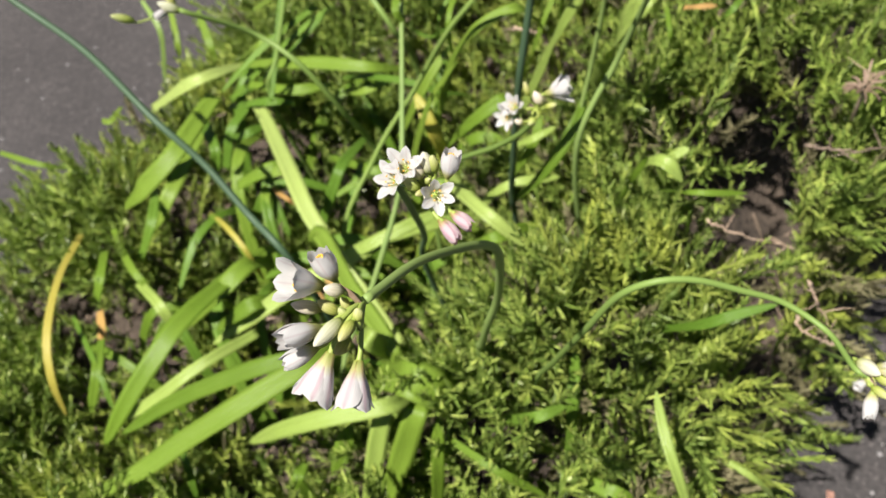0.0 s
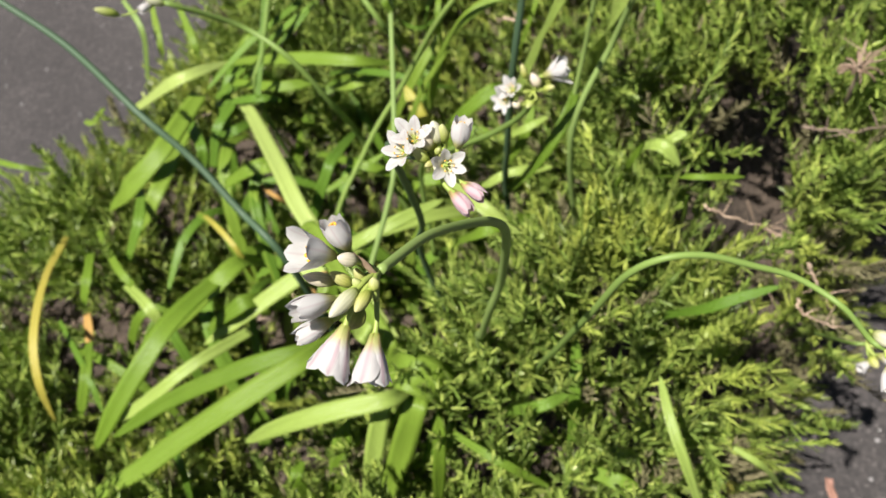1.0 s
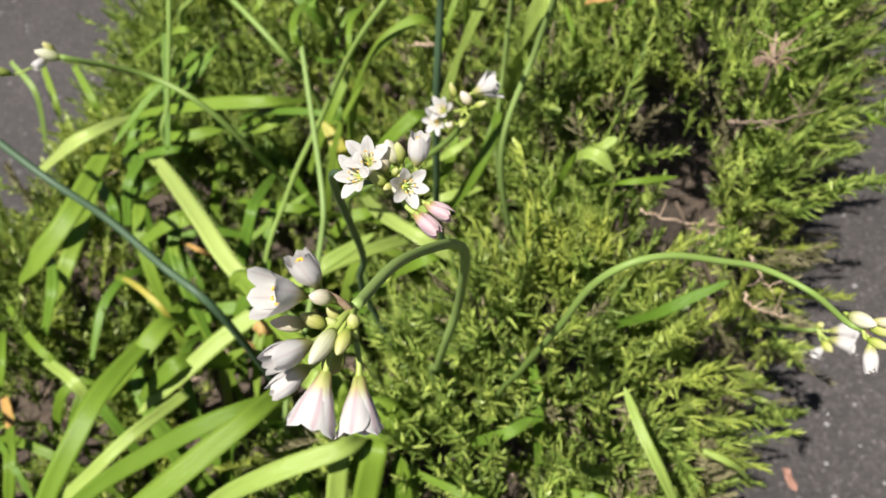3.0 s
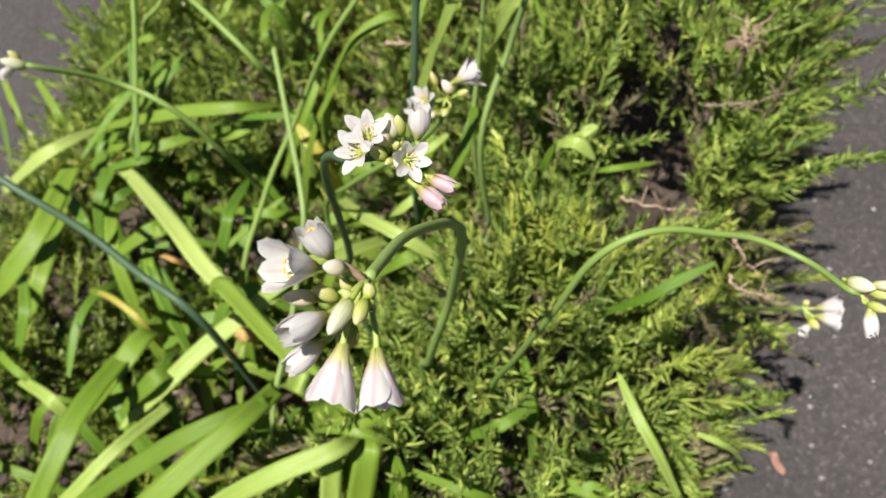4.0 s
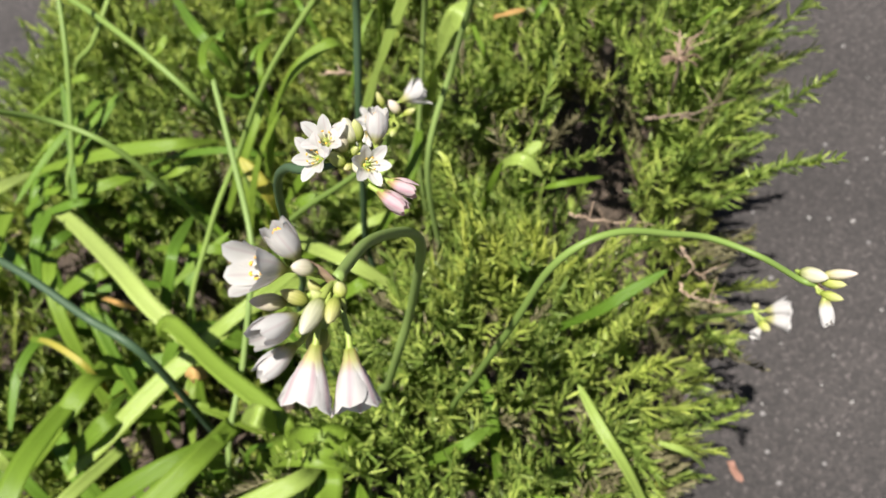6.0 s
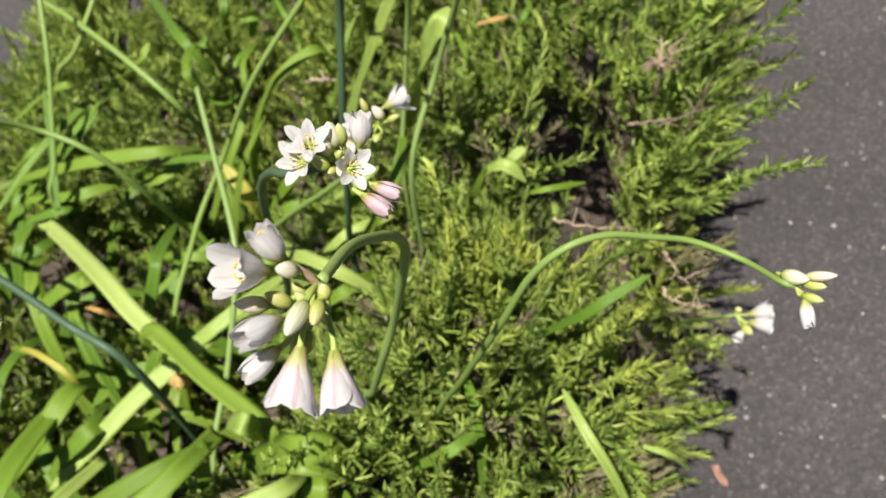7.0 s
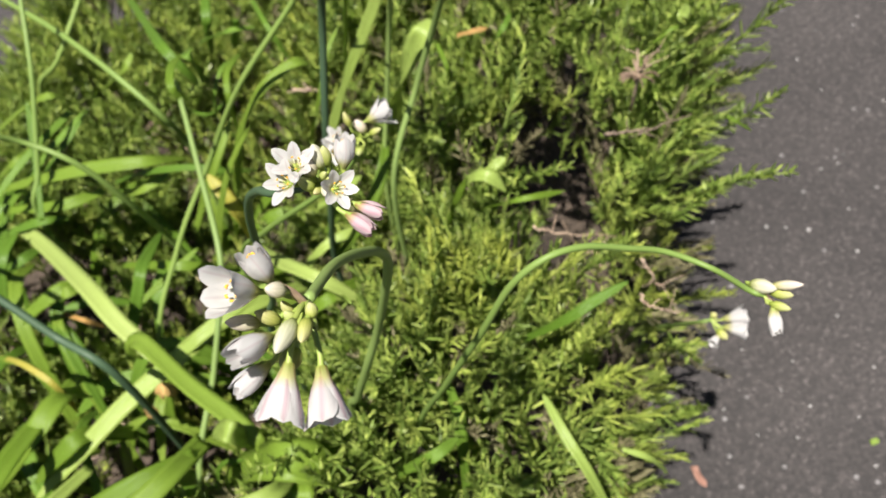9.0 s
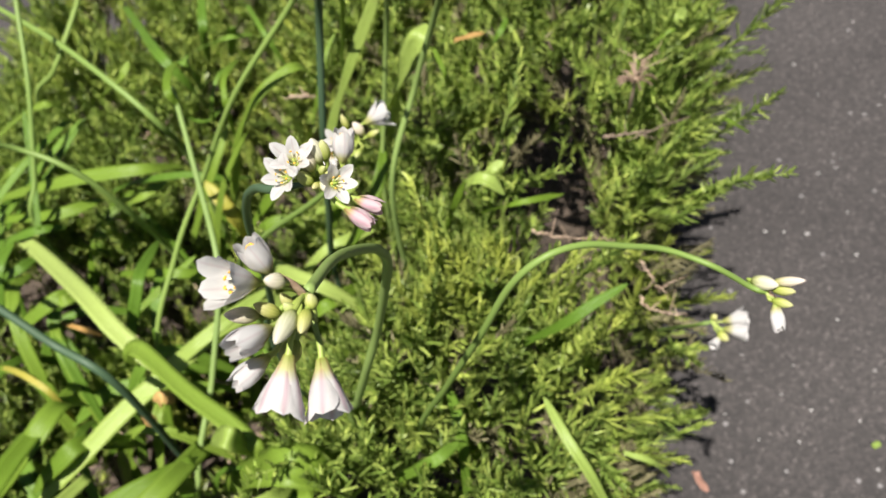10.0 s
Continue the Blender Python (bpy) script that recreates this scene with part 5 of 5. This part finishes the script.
def litter():
    """Dry sticks and needles lying on the soil where it shows."""
    vs, fs = [], []
    while len(fs) < 700 * 10:
        u, v = RNG.uniform(0.05, 0.72), RNG.uniform(-0.5, 0.4)
        a = np.array([*bed(u, v), soil_height(u, v) + RNG.uniform(0.001, 0.035)])
        d = unit(np.array([*RNG.normal(0, 1, 2), RNG.normal(0, 0.25)])) * RNG.uniform(0.012, 0.045)
        line = np.array([a, a + d * 0.5 + RNG.normal(0, 0.0015, 3), a + d])
        v2, f2, _ = tube(line, RNG.uniform(0.0004, 0.0013) * np.array((1, 0.9, 0.5)), 4, len(vs))
        vs.extend(v2)
        fs.extend(f2)
    ob = part("plant_litter", mesh_from("plant_litter", vs, fs), TWIG_PALE)
    return tagged(ob, "dry brown sticks and needles on the soil", "litter", kind="stuff")


litter()
edge_shrub = shrub("low green rosemary shrub overhanging the dark asphalt edge", (0.03, 0.36), (-0.16, 0.32), 1950, 300, 620)
for foot, tip in LONG_SHOOTS:
    foot = np.array(foot) - 0.5 * (np.array(tip) - np.array(foot))
    d = np.array(tip) - foot
    shoot = part("sprig", NEAR_MESHES[RNG.integers(len(NEAR_MESHES))], [], edge_shrub)
    sc = np.linalg.norm(d) / 0.072
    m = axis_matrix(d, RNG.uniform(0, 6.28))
    shoot.matrix_local = Matrix.LocRotScale(Vector(foot) - edge_shrub.location, Matrix(m.tolist()).to_quaternion(), (min(sc, 1.15), min(sc, 1.15), sc))
front_shrub = shrub("low green rosemary shrub in front beside the flower stems", (0.03, 0.36), (-0.50, -0.16), 1300, 300, 420)
for k in range(16):
    a = k * 2.4
    r = 0.0072 * math.sqrt(k)
    foot = np.array((0.094 + r * math.cos(a), 0.394 + r * math.sin(a), 0.272 + RNG.uniform(0.0, 0.02) - 0.5 * r))
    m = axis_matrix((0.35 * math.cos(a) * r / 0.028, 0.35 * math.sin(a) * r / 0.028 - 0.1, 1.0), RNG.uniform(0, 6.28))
    shoot = part("sprig", NEAR_MESHES[RNG.integers(len(NEAR_MESHES))], [], front_shrub)
    shoot.matrix_local = Matrix.LocRotScale(Vector(foot) - front_shrub.location, Matrix(m.tolist()).to_quaternion(), (1, 1, 1))
shrub("sparser rosemary shrub among strap leaves on dry soil", (0.36, 0.77), (-0.50, 0.06), 2100, 280, 0)
shrub("green rosemary shrub at the far side of the bed", (0.36, 0.84), (0.06, 0.36), 1450, 260, 0)
shrub("rosemary shrub further along the bed", (0.03, 0.77), (0.32, 0.84), 1900, 0, 200)
